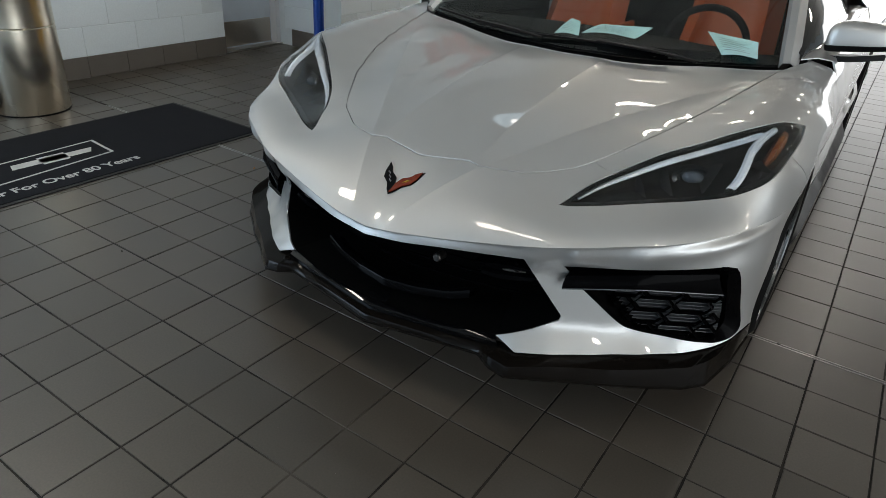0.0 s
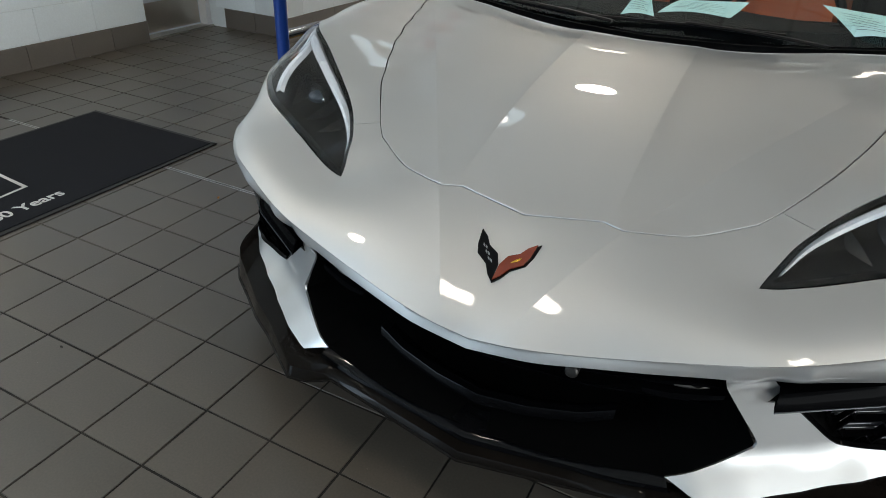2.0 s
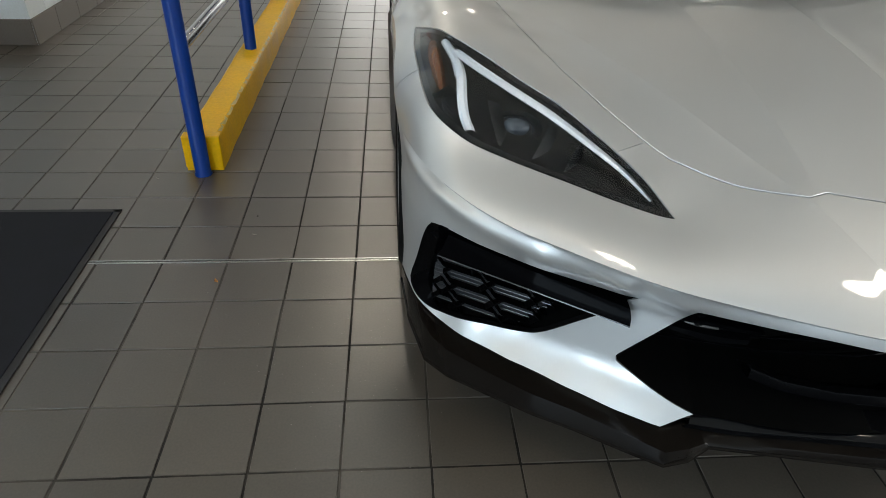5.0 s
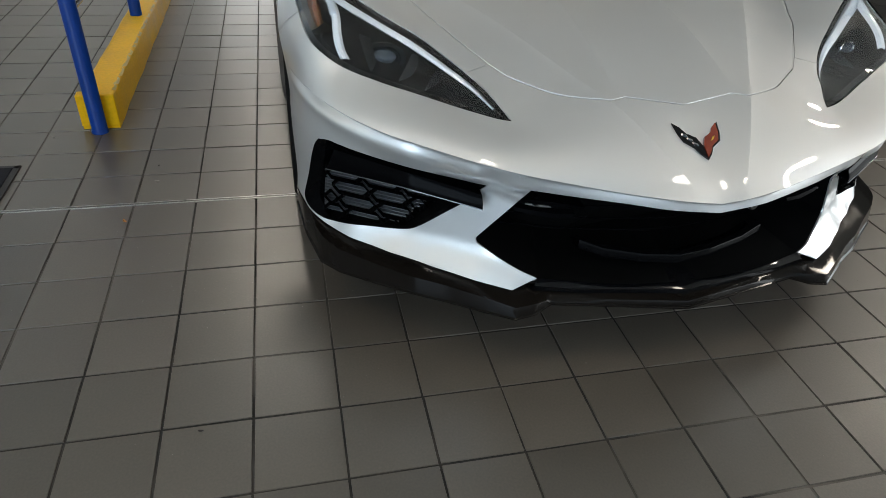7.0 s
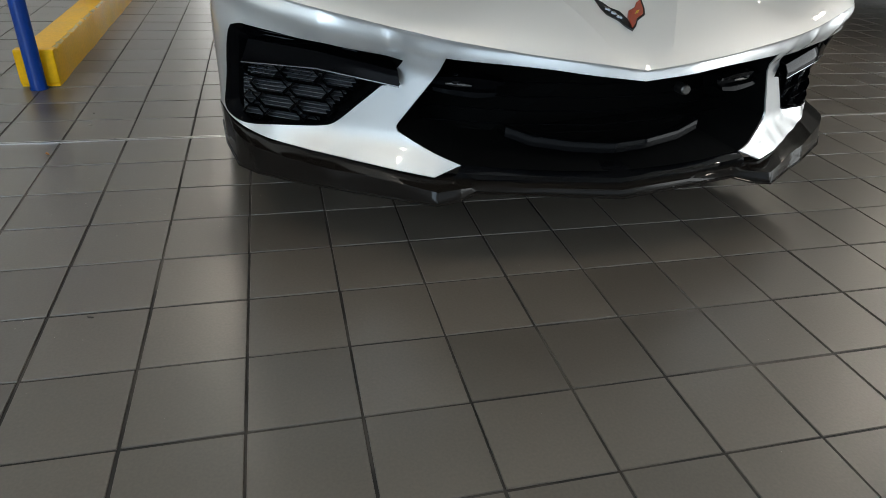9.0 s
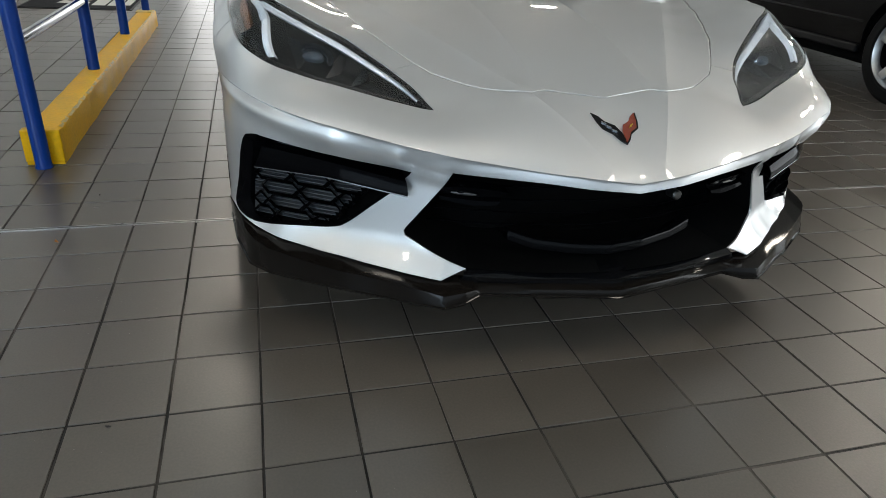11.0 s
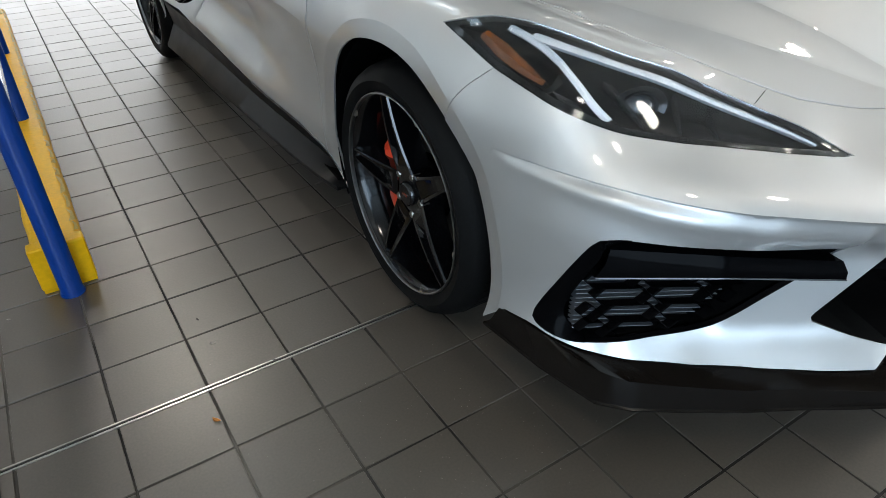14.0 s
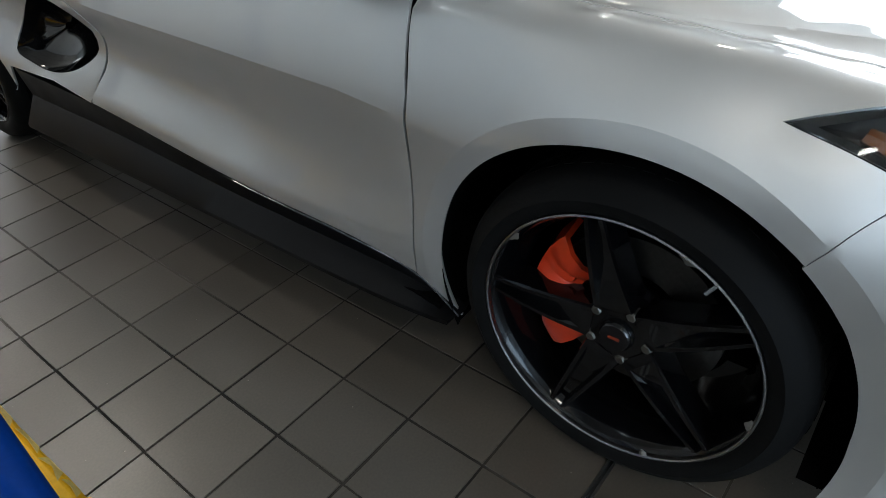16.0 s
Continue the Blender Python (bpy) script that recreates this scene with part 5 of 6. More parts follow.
# ---- wheels ----
def build_wheel(cy, cz, rt, rr, half, x_face):
    """A wheel on the car's right side; the copies for the other side are turned round."""
    wh = empty("wheel", pose(-x_face, cy, cz))
    wh.parent = car
    prof = [(rr - 0.004, half - 0.012), (rr + 0.010, half + 0.000), (rr + 0.030, half + 0.006), (rt - 0.035, half + 0.003), (rt - 0.014, half - 0.010), (rt - 0.004, half - 0.030), (rt, half - 0.055)]
    prof = prof + [(r, -h) for r, h in prof[::-1]]
    bm = lathe([(r, h) for r, h in prof], 72, axis="x")
    tyre = part("tyre", bm, M_RUBBER, wh, "low-profile black tyre")
    bm = bmesh.new()
    for k in range(60):
        a = 2 * math.pi * k / 60
        for x0, x1 in ((-half + 0.052, -half + 0.092), (-0.022, 0.022), (half - 0.092, half - 0.052)):
            sh = 0.03 if x0 < -0.05 else (0.05 if x0 < 0 else 0.03)
            m = Matrix.Rotation(a + sh * (1 if x0 < -0.05 else 0), 4, "X")
            add_box(bm, (x0, -0.010, rt - 0.010), (x1, 0.010, rt + 0.0005), m)
    tagged(part("tread", bm, M_RUBBER, tyre, smooth=False), kind="stuff")
    bm = lathe([(rr + 0.002, -half + 0.010), (rr + 0.002, -half + 0.001), (rr - 0.001, -half - 0.0005), (rr - 0.0035, -half + 0.002), (rr - 0.0045, -half + 0.012)], 96, axis="x")
    part("rim_edge", bm, M_RIMEDGE, wh, "thin bright machined rim edge")
    bm = lathe([(rr - 0.0045, -half + 0.010), (rr - 0.012, -half + 0.018), (rr - 0.016, -half + 0.030), (rr - 0.030, -half + 0.060), (rr - 0.034, 0.02), (rr - 0.02, half - 0.02)], 72, axis="x")
    part("rim_barrel", bm, M_BARREL, wh, "gloss black rim")
    xf = -half
    phase = radians(-13)
    # five star-pointed spokes: broad at the hub, narrowing to the rim, each with a long recessed pocket
    for k in range(5):
        m = Matrix.Rotation(2 * math.pi * k / 5 + phase, 4, "X")
        r_ = np.linspace(0.050, rr - 0.010, 11)
        rows = [[] for _ in range(12)]
        for j, r in enumerate(r_):
            t = j / 10
            c3 = 0.0385 + (0.0185 - 0.0385) * t
            c2 = c3 - 0.0025
            c1 = c2 - (0.0085 - 0.0015 * t)
            c0 = max(c1 - 0.004, 0.002)
            sink = 0.022 * min(1.0, max(0.0, (t - 0.10) / 0.35))
            x = xf + 0.034 - 0.022 * t - 0.006 * math.sin(math.pi * t)
            for q, (yy, dx) in enumerate(((-c3, 0.060), (-c3, 0.005), (-c2, 0.0), (-c1, 0.0), (-c0, sink), (-c0 * 0.5, sink), (c0 * 0.5, sink), (c0, sink), (c1, 0.0), (c2, 0.0), (c3, 0.005), (c3, 0.060))):
                rows[q].append((x + dx, yy, r))
        part("spoke", loft([[m @ Vector(p) for p in row] for row in rows]), M_RIM, wh, "gloss black split spoke", smooth=False)
    bm = lathe([(0.0005, xf + 0.024), (0.027, xf + 0.024), (0.031, xf + 0.028), (0.033, xf + 0.036), (0.052, xf + 0.036), (0.056, xf + 0.042), (0.072, xf + 0.062), (0.074, xf + 0.10)], 40, axis="x")
    part("hub_cap", bm, M_RIM, wh)
    for k in range(5):
        a = 2 * math.pi * (k + 0.5) / 5 + phase
        bm = lathe([(0.0005, -0.014), (0.008, -0.014), (0.0105, -0.010), (0.011, 0.03)], 6, axis="x")
        bmesh.ops.translate(bm, vec=(xf + 0.046, 0.057 * -math.sin(a), 0.057 * math.cos(a)), verts=bm.verts)
        part("wheel_nut", bm, M_NUT, wh, smooth=False)
    # scuffs on the rim's edge and the valve
    for a, ln in ((-52, 0.05), (24, 0.06), (99, 0.05), (158, 0.03)):
        aa = np.linspace(radians(a) - ln, radians(a) + ln, 7)
        deep = 0.004 + 0.006 * np.sin(np.linspace(0.2, math.pi - 0.2, 7)) * (1 + 0.4 * np.sin(5 * np.arange(7)))
        bm = loft([[(xf + 0.0015, -math.sin(q) * (rr - 0.001), math.cos(q) * (rr - 0.001)) for q in aa], [(xf + 0.0065, -math.sin(q) * (rr - 0.003 - d), math.cos(q) * (rr - 0.003 - d)) for q, d in zip(aa, deep)]])
        part("rim_scuff", bm, M_SCUFF, wh, "bright scuff on the rim's edge", thick=0.0008)
    va = radians(39)
    part("valve", tube([(xf + 0.045, -math.sin(va) * (rr - 0.022), math.cos(va) * (rr - 0.022)), (xf + 0.030, -math.sin(va) * (rr - 0.050), math.cos(va) * (rr - 0.050))], 0.0038, 8), M_RIMEDGE, wh, "small bright tyre valve")
    part("cap_mark", box((xf + 0.0225, -0.011, -0.003), (xf + 0.0242, 0.011, 0.003)), M_BADGERED, wh, smooth=False)
    bm = lathe([(0.09, xf + 0.105), (0.165, xf + 0.105), (0.165, xf + 0.13), (0.09, xf + 0.13)], 64, axis="x")
    part("brake_disc", bm, M_STEEL, wh)
    part("dust_shield", lathe([(0.02, xf + 0.150), (0.18, xf + 0.150)], 40, axis="x"), M_MATTEBLACK, wh)
    rows = []
    for r, x in ((0.108, xf + 0.140), (0.114, xf + 0.080), (0.132, xf + 0.070), (0.158, xf + 0.070), (0.184, xf + 0.082), (0.190, xf + 0.140)):
        row = []
        for a in np.linspace(radians(46), radians(-42), 24):
            fin = 0.007 * (abs(math.sin(4.6 * (a - radians(4)))) > 0.82)
            row.append((x + (fin if x < xf + 0.1 else 0), r * math.cos(a), r * math.sin(a)))
        rows.append(row)
    bm = loft(rows)
    cal = part("brake_caliper", bm, M_CALIPER, wh, "orange-red brake caliper", thick=0.012)
    for a in (radians(28), radians(-18)):
        b2 = lathe([(0.0005, -0.004), (0.015, -0.004), (0.017, 0.0), (0.017, 0.01)], 16, axis="x")
        bmesh.ops.translate(b2, vec=(xf + 0.070, 0.135 * math.cos(a), 0.135 * math.sin(a)), verts=b2.verts)
        part("caliper_boss", b2, M_CALIPER, cal)
    return wh


w_front = build_wheel(HUB_Y, 0.327, 0.327, 0.258, 0.122, 0.822)
w_rear = build_wheel(REAR_HUB_Y, 0.345, 0.345, 0.262, 0.150, 0.795)
for wsrc, cy, cz, xf in ((w_front, HUB_Y, 0.327, 0.822), (w_rear, REAR_HUB_Y, 0.345, 0.795)):
    cp = copy_thing(wsrc, pose(xf, cy, cz, 0, 0, 180))

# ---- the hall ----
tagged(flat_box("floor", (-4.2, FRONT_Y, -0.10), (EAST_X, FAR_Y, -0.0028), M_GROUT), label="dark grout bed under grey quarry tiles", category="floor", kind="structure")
cl = box((-4.2, FRONT_Y, CEIL), (EAST_X, FAR_Y, CEIL + 0.15))
for f in cl.faces:
    f.material_index = 1
x = -4.2
while x < EAST_X - 0.3:
    y = FRONT_Y
    while y < FAR_Y - 0.5:
        add_box(cl, (x + 0.014, y + 0.014, CEIL - 0.006), (min(x + 0.61, EAST_X) - 0.014, min(y + 1.22, FAR_Y) - 0.014, CEIL + 0.004))
        y += 1.22
    x += 0.61
tagged(finish("ceiling", cl, [M_CEIL, M_CEILBAR], smooth=False), label="dim grey panelled ceiling in a dark bar grid", category="ceiling", kind="structure")
# trim rings for all lamps, the three added fill lamps too
for k, (x, y, _) in enumerate(LAMP_SPOTS):
    if k == 0:
        bm = lathe([(0.205, CEIL - 0.055), (0.222, CEIL - 0.050), (0.236, CEIL - 0.02), (0.24, CEIL)], 36)
        trim0 = finish("downlight", bm, M_FRAMEALU)
        trim0.location = (0, 0, 0)
        tagged(trim0, label="round white ceiling downlight, in a set with three added for fill", category="downlight", group="ceiling downlights")
        trim0.matrix_world = Matrix.Translation((x, y, 0))
    else:
        copy_thing(trim0, Matrix.Translation((x, y, 0)))

# block wall beside the lane, with a recessed service door
WALL_TOP = CEIL
DOOR_Y0, DOOR_Y1, DOOR_X = 2.44, 3.13, -3.86


def wall_box(name, lo, hi, label="white painted block wall with a grey tile base", mt=None):
    return tagged(flat_box(name, lo, hi, mt or M_JOINT), label=label, category="wall", kind="structure")


GLAZE_Y0, GLAZE_Y1, GLAZE_Z = -6.9, -2.6, 3.35
west_a = wall_box("wall_west", (-4.2, GLAZE_Y1, -0.05), (WEST_X, DOOR_Y0, WALL_TOP))
wall_box("wall_west_pier", (-4.2, FRONT_Y, -0.05), (WEST_X, GLAZE_Y0, WALL_TOP))
wall_box("wall_west_head", (-4.2, GLAZE_Y0, GLAZE_Z), (WEST_X, GLAZE_Y1, WALL_TOP))
west_b = wall_box("wall_west_return", (-4.2, DOOR_Y1, -0.05), (-3.02, FAR_Y, WALL_TOP))
wall_box("wall_west_recess", (-4.2, DOOR_Y0, -0.05), (DOOR_X - 0.05, DOOR_Y1, WALL_TOP))
wall_box("wall_west_lintel", (DOOR_X - 0.05, DOOR_Y0, 2.10), (WEST_X, DOOR_Y1, WALL_TOP))
for nm, lo, hi in (("wall_east", (EAST_X, 2.5, -0.05), (EAST_X + 0.2, FAR_Y, WALL_TOP)), ("wall_east_pier", (EAST_X, FRONT_Y, -0.05), (EAST_X + 0.2, -7.0, WALL_TOP)), ("wall_east_head", (EAST_X, -7.0, 3.5), (EAST_X + 0.2, 2.5, WALL_TOP)), ("wall_east_sill", (EAST_X, -7.0, -0.05), (EAST_X + 0.2, 2.5, 0.12))):
    wall_box(nm, lo, hi, "white painted wall", M_WALL)
wd = empty("window_4", label="wide glazed front in white aluminium bars", category="window", kind="structure")
for k in range(8):
    y = -6.96 + 9.42 * k / 7
    part("mullion", box((EAST_X + 0.06, y - 0.035, 0.12), (EAST_X + 0.14, y + 0.035, 3.5)), M_FRAMEALU, wd, smooth=False)
for z in (0.15, 1.8, 3.47):
    part("transom", box((EAST_X + 0.062, -7.0, z - 0.03), (EAST_X + 0.138, 2.5, z + 0.03)), M_FRAMEALU, wd, smooth=False)
tagged(finish("backdrop", box((EAST_X + 1.2, -8.5, -0.3), (EAST_X + 1.22, 4.0, 4.2)), M_DIMCARD, smooth=False), label="glowing card for pale overcast daylight outside", category="sky", kind="structure")
wall_box("wall_far_left", (-3.02, FAR_Y, -0.05), (-2.3, FAR_Y + 0.2, WALL_TOP), "white painted wall", M_WALL)
wall_box("wall_far_right", (5.5, FAR_Y, -0.05), (EAST_X, FAR_Y + 0.2, WALL_TOP), "white painted wall", M_WALL)
wall_box("wall_far_head", (-2.3, FAR_Y, 3.55), (5.5, FAR_Y + 0.2, WALL_TOP), "white painted wall", M_WALL)
wall_box("wall_front_left", (-3.72, FRONT_Y - 0.2, -0.05), (-3.1, FRONT_Y, WALL_TOP), "white painted wall", M_WALL)
wall_box("wall_front_right", (6.1, FRONT_Y - 0.2, -0.05), (EAST_X, FRONT_Y, WALL_TOP), "white painted wall", M_WALL)
wall_box("wall_front_head", (-3.1, FRONT_Y - 0.2, 2.2), (6.1, FRONT_Y, WALL_TOP), "white painted wall", M_WALL)
wall_box("wall_front_sill", (-3.1, FRONT_Y - 0.2, -0.05), (6.1, FRONT_Y, 0.12), "white painted wall", M_WALL)
for name, x0, x1, z0, z1, y, n in (("window_1", -3.1, 6.1, 0.12, 2.2, FRONT_Y - 0.08, 6), ("window_2", -2.3, 5.5, 0.0, 3.55, FAR_Y + 0.08, 6)):
    wd = empty(name, label="wide glazed opening in white aluminium bars", category="window", kind="structure")
    for k in range(n + 1):
        x = x0 + (x1 - x0) * k / n
        part("mullion", box((x - 0.035, y - 0.04, z0), (x + 0.035, y + 0.04, z1)), M_FRAMEALU, wd, smooth=False)
    for z in (z0 + 0.03, (z0 + z1) / 2, z1 - 0.03):
        part("transom", box((x0, y - 0.038, z - 0.03), (x1, y + 0.038, z + 0.03)), M_FRAMEALU, wd, smooth=False)
    # glowing card out of view behind the bars, the dimmed one in front
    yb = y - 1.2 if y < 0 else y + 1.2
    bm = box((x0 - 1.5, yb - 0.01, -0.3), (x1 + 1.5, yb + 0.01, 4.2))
    tagged(finish("backdrop", bm, M_DIMCARD if y < 0 else M_SKYCARD, smooth=False), label="glowing card for pale overcast daylight outside", category="sky", kind="structure")

wd = empty("window_3", label="wide glazed entrance in white aluminium bars", category="window", kind="structure")
for k in range(5):
    y = GLAZE_Y0 + 0.035 + (GLAZE_Y1 - GLAZE_Y0 - 0.07) * k / 4
    part("mullion", box((-3.98, y - 0.035, 0.0), (-3.90, y + 0.035, GLAZE_Z)), M_FRAMEALU, wd, smooth=False)
for z in (0.03, 1.1, GLAZE_Z - 0.03):
    part("transom", box((-3.978, GLAZE_Y0, z - 0.03), (-3.902, GLAZE_Y1, z + 0.03)), M_FRAMEALU, wd, smooth=False)
tagged(finish("backdrop", box((-5.21, GLAZE_Y0 - 1.5, -0.3), (-5.19, GLAZE_Y1 + 1.5, 4.2)), M_SKYCARD, smooth=False), label="glowing card for pale overcast daylight outside", category="sky", kind="structure")

sd = empty("door_1", label="pale grey service door with a steel kick plate", category="door", kind="structure")
part("door_leaf", box((DOOR_X - 0.05, DOOR_Y0 + 0.02, 0.012), (DOOR_X, DOOR_Y1 - 0.05, 2.05)), M_DOOR, sd, smooth=False)
part("kick_plate", box((DOOR_X, DOOR_Y0 + 0.035, 0.025), (DOOR_X + 0.003, DOOR_Y1 - 0.06, 0.235)), M_BRUSHED, sd, "brushed steel kick plate", smooth=False)
part("threshold", box((DOOR_X - 0.03, DOOR_Y0, 0.0), (DOOR_X + 0.10, DOOR_Y1 - 0.005, 0.012)), M_STRIP, sd, "worn metal threshold", smooth=False)
part("jamb", box((DOOR_X - 0.05, DOOR_Y1 - 0.048, 0.0), (DOOR_X + 0.075, DOOR_Y1 - 0.002, 2.10)), M_FRAMEALU, sd, smooth=False, bevel=0.004)
part("jamb", box((DOOR_X - 0.05, DOOR_Y0 + 0.001, 0.0), (DOOR_X + 0.02, DOOR_Y0 + 0.02, 2.10)), M_FRAMEALU, sd, smooth=False)


# ---- prismatic pendant lamp and red wall lettering ----
M_BOWL = glow("lit_prismatic_bowl", (0.66, 0.86, 1.0), 2.4)
M_BULB = glow("white_lamp_bulb", (1.0, 0.99, 0.96), 10)
PX, PY, PZ = PENDANT
pend = empty("pendant_lamp", pose(PX, PY, 0), label="pendant lamp with a bluish prismatic bowl under the ceiling", category="pendant lamp")
part("bowl", lathe([(0.235, PZ), (0.242, PZ + 0.01), (0.232, PZ + 0.05), (0.195, PZ + 0.13), (0.135, PZ + 0.20), (0.075, PZ + 0.235), (0.070, PZ + 0.225), (0.128, PZ + 0.19), (0.188, PZ + 0.12), (0.225, PZ + 0.045)], 48, closed=True), M_BOWL, pend, "bluish prismatic bowl")
part("bulb", lathe([(0.0005, PZ + 0.04), (0.045, PZ + 0.055), (0.062, PZ + 0.10), (0.045, PZ + 0.16), (0.030, PZ + 0.20), (0.0005, PZ + 0.21)], 28), M_BULB, pend, "white lamp bulb")
part("ballast", lathe([(0.0005, PZ + 0.236), (0.078, PZ + 0.236), (0.085, PZ + 0.25), (0.085, PZ + 0.40), (0.06, PZ + 0.43), (0.012, PZ + 0.44), (0.012, CEIL - 0.007), (0.0005, CEIL - 0.007)], 28), M_FRAMEALU, pend)
M_REDLETTER = surface("red_wall_lettering", (0.42, 0.045, 0.022), 0.5, var=0.1)
M_GREYLETTER = surface("grey_wall_lettering", (0.16, 0.16, 0.17), 0.5, var=0.1)
sign = empty("wall_lettering", pose(-3.015, 4.1, 2.45), label="raised red and grey lettering on the white wall", category="sign")
for k, (y0, w_) in enumerate(((0.0, 0.34), (0.46, 0.24), (0.80, 0.26), (1.16, 0.26), (1.52, 0.26))):
    part("letter_bar", box((0.0, y0, 0.22), (0.02, y0 + w_, 0.62 if k == 0 else 0.52)), M_REDLETTER, sign, "red letter bar", smooth=False, bevel=0.004)
for k in range(6):
    part("letter_bar", box((0.0, 0.30 + 0.24 * k, 0.0), (0.02, 0.46 + 0.24 * k, 0.13)), M_GREYLETTER, sign, "grey letter bar", smooth=False, bevel=0.003)


# ---- yellow kerb and blue pipe rail ----
KX0, KX1, KY0, KY1, KH = -1.780, -1.640, 1.552, 4.93, 0.142
kb = bmesh.new()
ny = 60
rows = []
for k in range(ny + 1):
    y = KY0 + (KY1 - KY0) * k / ny
    j = 0.0025 * math.sin(9.1 * y) + 0.002 * math.sin(23 * y + 1)
    hgt = KH - 0.014 * k / ny
    rows.append([(KX0 + j, y, 0.0), (KX0 + 0.004 + j, y, hgt - 0.014), (KX0 + 0.014, y, hgt), ((KX0 + KX1) / 2, y, hgt + 0.002), (KX1 - 0.012, y, hgt), (KX1 - 0.003 + j * 0.6, y, hgt - 0.012), (KX1 + j * 0.6, y, 0.0)])
kb = loft(rows)
for row in (rows[0], rows[-1]):
    kb.faces.new([kb.verts.new(p) for p in row])
kerb = tagged(finish("kerb", kb, M_YELLOW, bevel=0.006), label="worn yellow painted concrete kerb under the blue rail", category="kerb")
rng = random.Random(4)
chips = bmesh.new()
y = KY0 + 0.06
while y < KY1 - 0.1:
    ln = rng.uniform(0.03, 0.16)
    hgt = KH - 0.014 * (y - KY0) / (KY1 - KY0)
    w0 = rng.uniform(0.003, 0.008)
    pts = [(KX1 - 0.013 - w0 * rng.random(), y, hgt + 0.0016), (KX1 - 0.010, y + ln * 0.5, hgt + 0.0012), (KX1 - 0.012 - w0 * rng.random(), y + ln, hgt + 0.0016), (KX1 - 0.004, y + ln * 0.9, hgt - 0.006), (KX1 - 0.0035, y + ln * 0.2, hgt - 0.007)]
    chips.faces.new([chips.verts.new(p) for p in pts])
    y += ln + rng.uniform(0.0, 0.05)
part("chipped_edge", chips, M_CHIP, kerb, "pale chipped paint along the edge", smooth=False, thick=0.0008)
part("kerb_end_block", box((KX0 - 0.003, KY0 - 0.004, 0.010), (KX1 + 0.003, KY0 + 0.045, KH + 0.004)), M_YELLOW, kerb, "smooth yellow end block", smooth=False, bevel=0.006)
part("kerb_end_cap", box((KX0 + 0.002, KY1 - 0.16, KH - 0.018), (KX1 - 0.016, KY1 - 0.04, KH - 0.008)), M_CHIP, kerb, smooth=False, bevel=0.003)

rail = empty("pipe_rail", pose(-1.711, 0, 0), label="blue painted pipe rail with a bright steel middle bar", category="railing")
for k, y in enumerate((1.520, 2.680, 3.770, 4.880)):
    z0 = 0.0 if k == 0 else KH - 0.018
    bm = lathe([(0.0005, z0), (0.0335, z0), (0.0335, z0 + 0.006), (0.0300, z0 + 0.012), (0.0295, 1.04), (0.026, 1.05), (0.0005, 1.052)], 24)
    bmesh.ops.translate(bm, vec=(0, y, 0), verts=bm.verts)
    part("post", bm, M_BLUE, rail, "blue painted steel post")
bm = tube([(0, 1.52, 0.495), (0, 4.90, 0.480)], 0.0225, 20)
part("middle_bar", bm, M_GALV, rail, "bright steel middle bar")

# ---- carpet mats ----
def text_mesh(body, size, material, parent, m, name="lettering", bold=0.0):
    cu = bpy.data.curves.new(name, "FONT")
    cu.body, cu.size, cu.extrude, cu.offset = body, size, 0.0008, bold
    tmp = bpy.data.objects.new(name, cu)
    scene.collection.objects.link(tmp)
    me = bpy.data.meshes.new_from_object(tmp.evaluated_get(bpy.context.evaluated_depsgraph_get()))
    bpy.data.objects.remove(tmp)
    me.transform(m)
    me.materials.clear()
    me.materials.append(material)
    ob = new(name, me)
    ob.parent = parent
    return ob


def carpet(name, x0, y0, x1, y1, label):
    ob = tagged(finish(name, box((x0 + 0.022, y0 + 0.022, 0.0), (x1 - 0.022, y1 - 0.022, 0.010)), M_MAT, smooth=False, bevel=0.003), label=label, category="floor mat")
    r = 0.03
    bm = bmesh.new()
    loop = [(x0, y0), (x1, y0), (x1, y1), (x0, y1)]
    for (ax, ay), (bx, by) in zip(loop, loop[1:] + loop[:1]):
        lo = (min(ax, bx) - (0 if ax != bx else (0.0 if ax == x0 else 0.024)), min(ay, by) - (0 if ay != by else (0.0 if ay == y0 else 0.024)), 0.0)
        hi = (max(ax, bx) + (0 if ax != bx else (0.024 if ax == x0 else 0.0)), max(ay, by) + (0 if ay != by else (0.024 if ay == y0 else 0.0)), 0.006)
        add_box(bm, lo, hi)
    part("rubber_border", bm, M_MATEDGE, ob, "thin black rubber border", smooth=False, bevel=0.002)
    return ob


mat_a = carpet("entrance_mat", -2.782, -1.15, -1.930, 1.242, "charcoal carpet mat with off-white lettering and a framed emblem")
to_mat = Matrix(((0, -1, 0, 0), (1, 0, 0, 0), (0, 0, 1, 0), (0, 0, 0, 1)))   # reading along +y, letters upright towards -x
text_mesh("er For Over 80 Years", 0.082, M_MATWHITE, mat_a, Matrix.Translation((-2.030, -0.215, 0.0100)) @ to_mat, bold=0.0016)


def mat_bars(parent, quads, z=0.0106):
    for a, b, c, d in quads:
        bm = bmesh.new()
        bm.faces.new([bm.verts.new((x, y, z)) for x, y in (a, b, c, d)])
        part("printed_bar", bm, M_MATWHITE, parent, smooth=False, thick=0.0006)


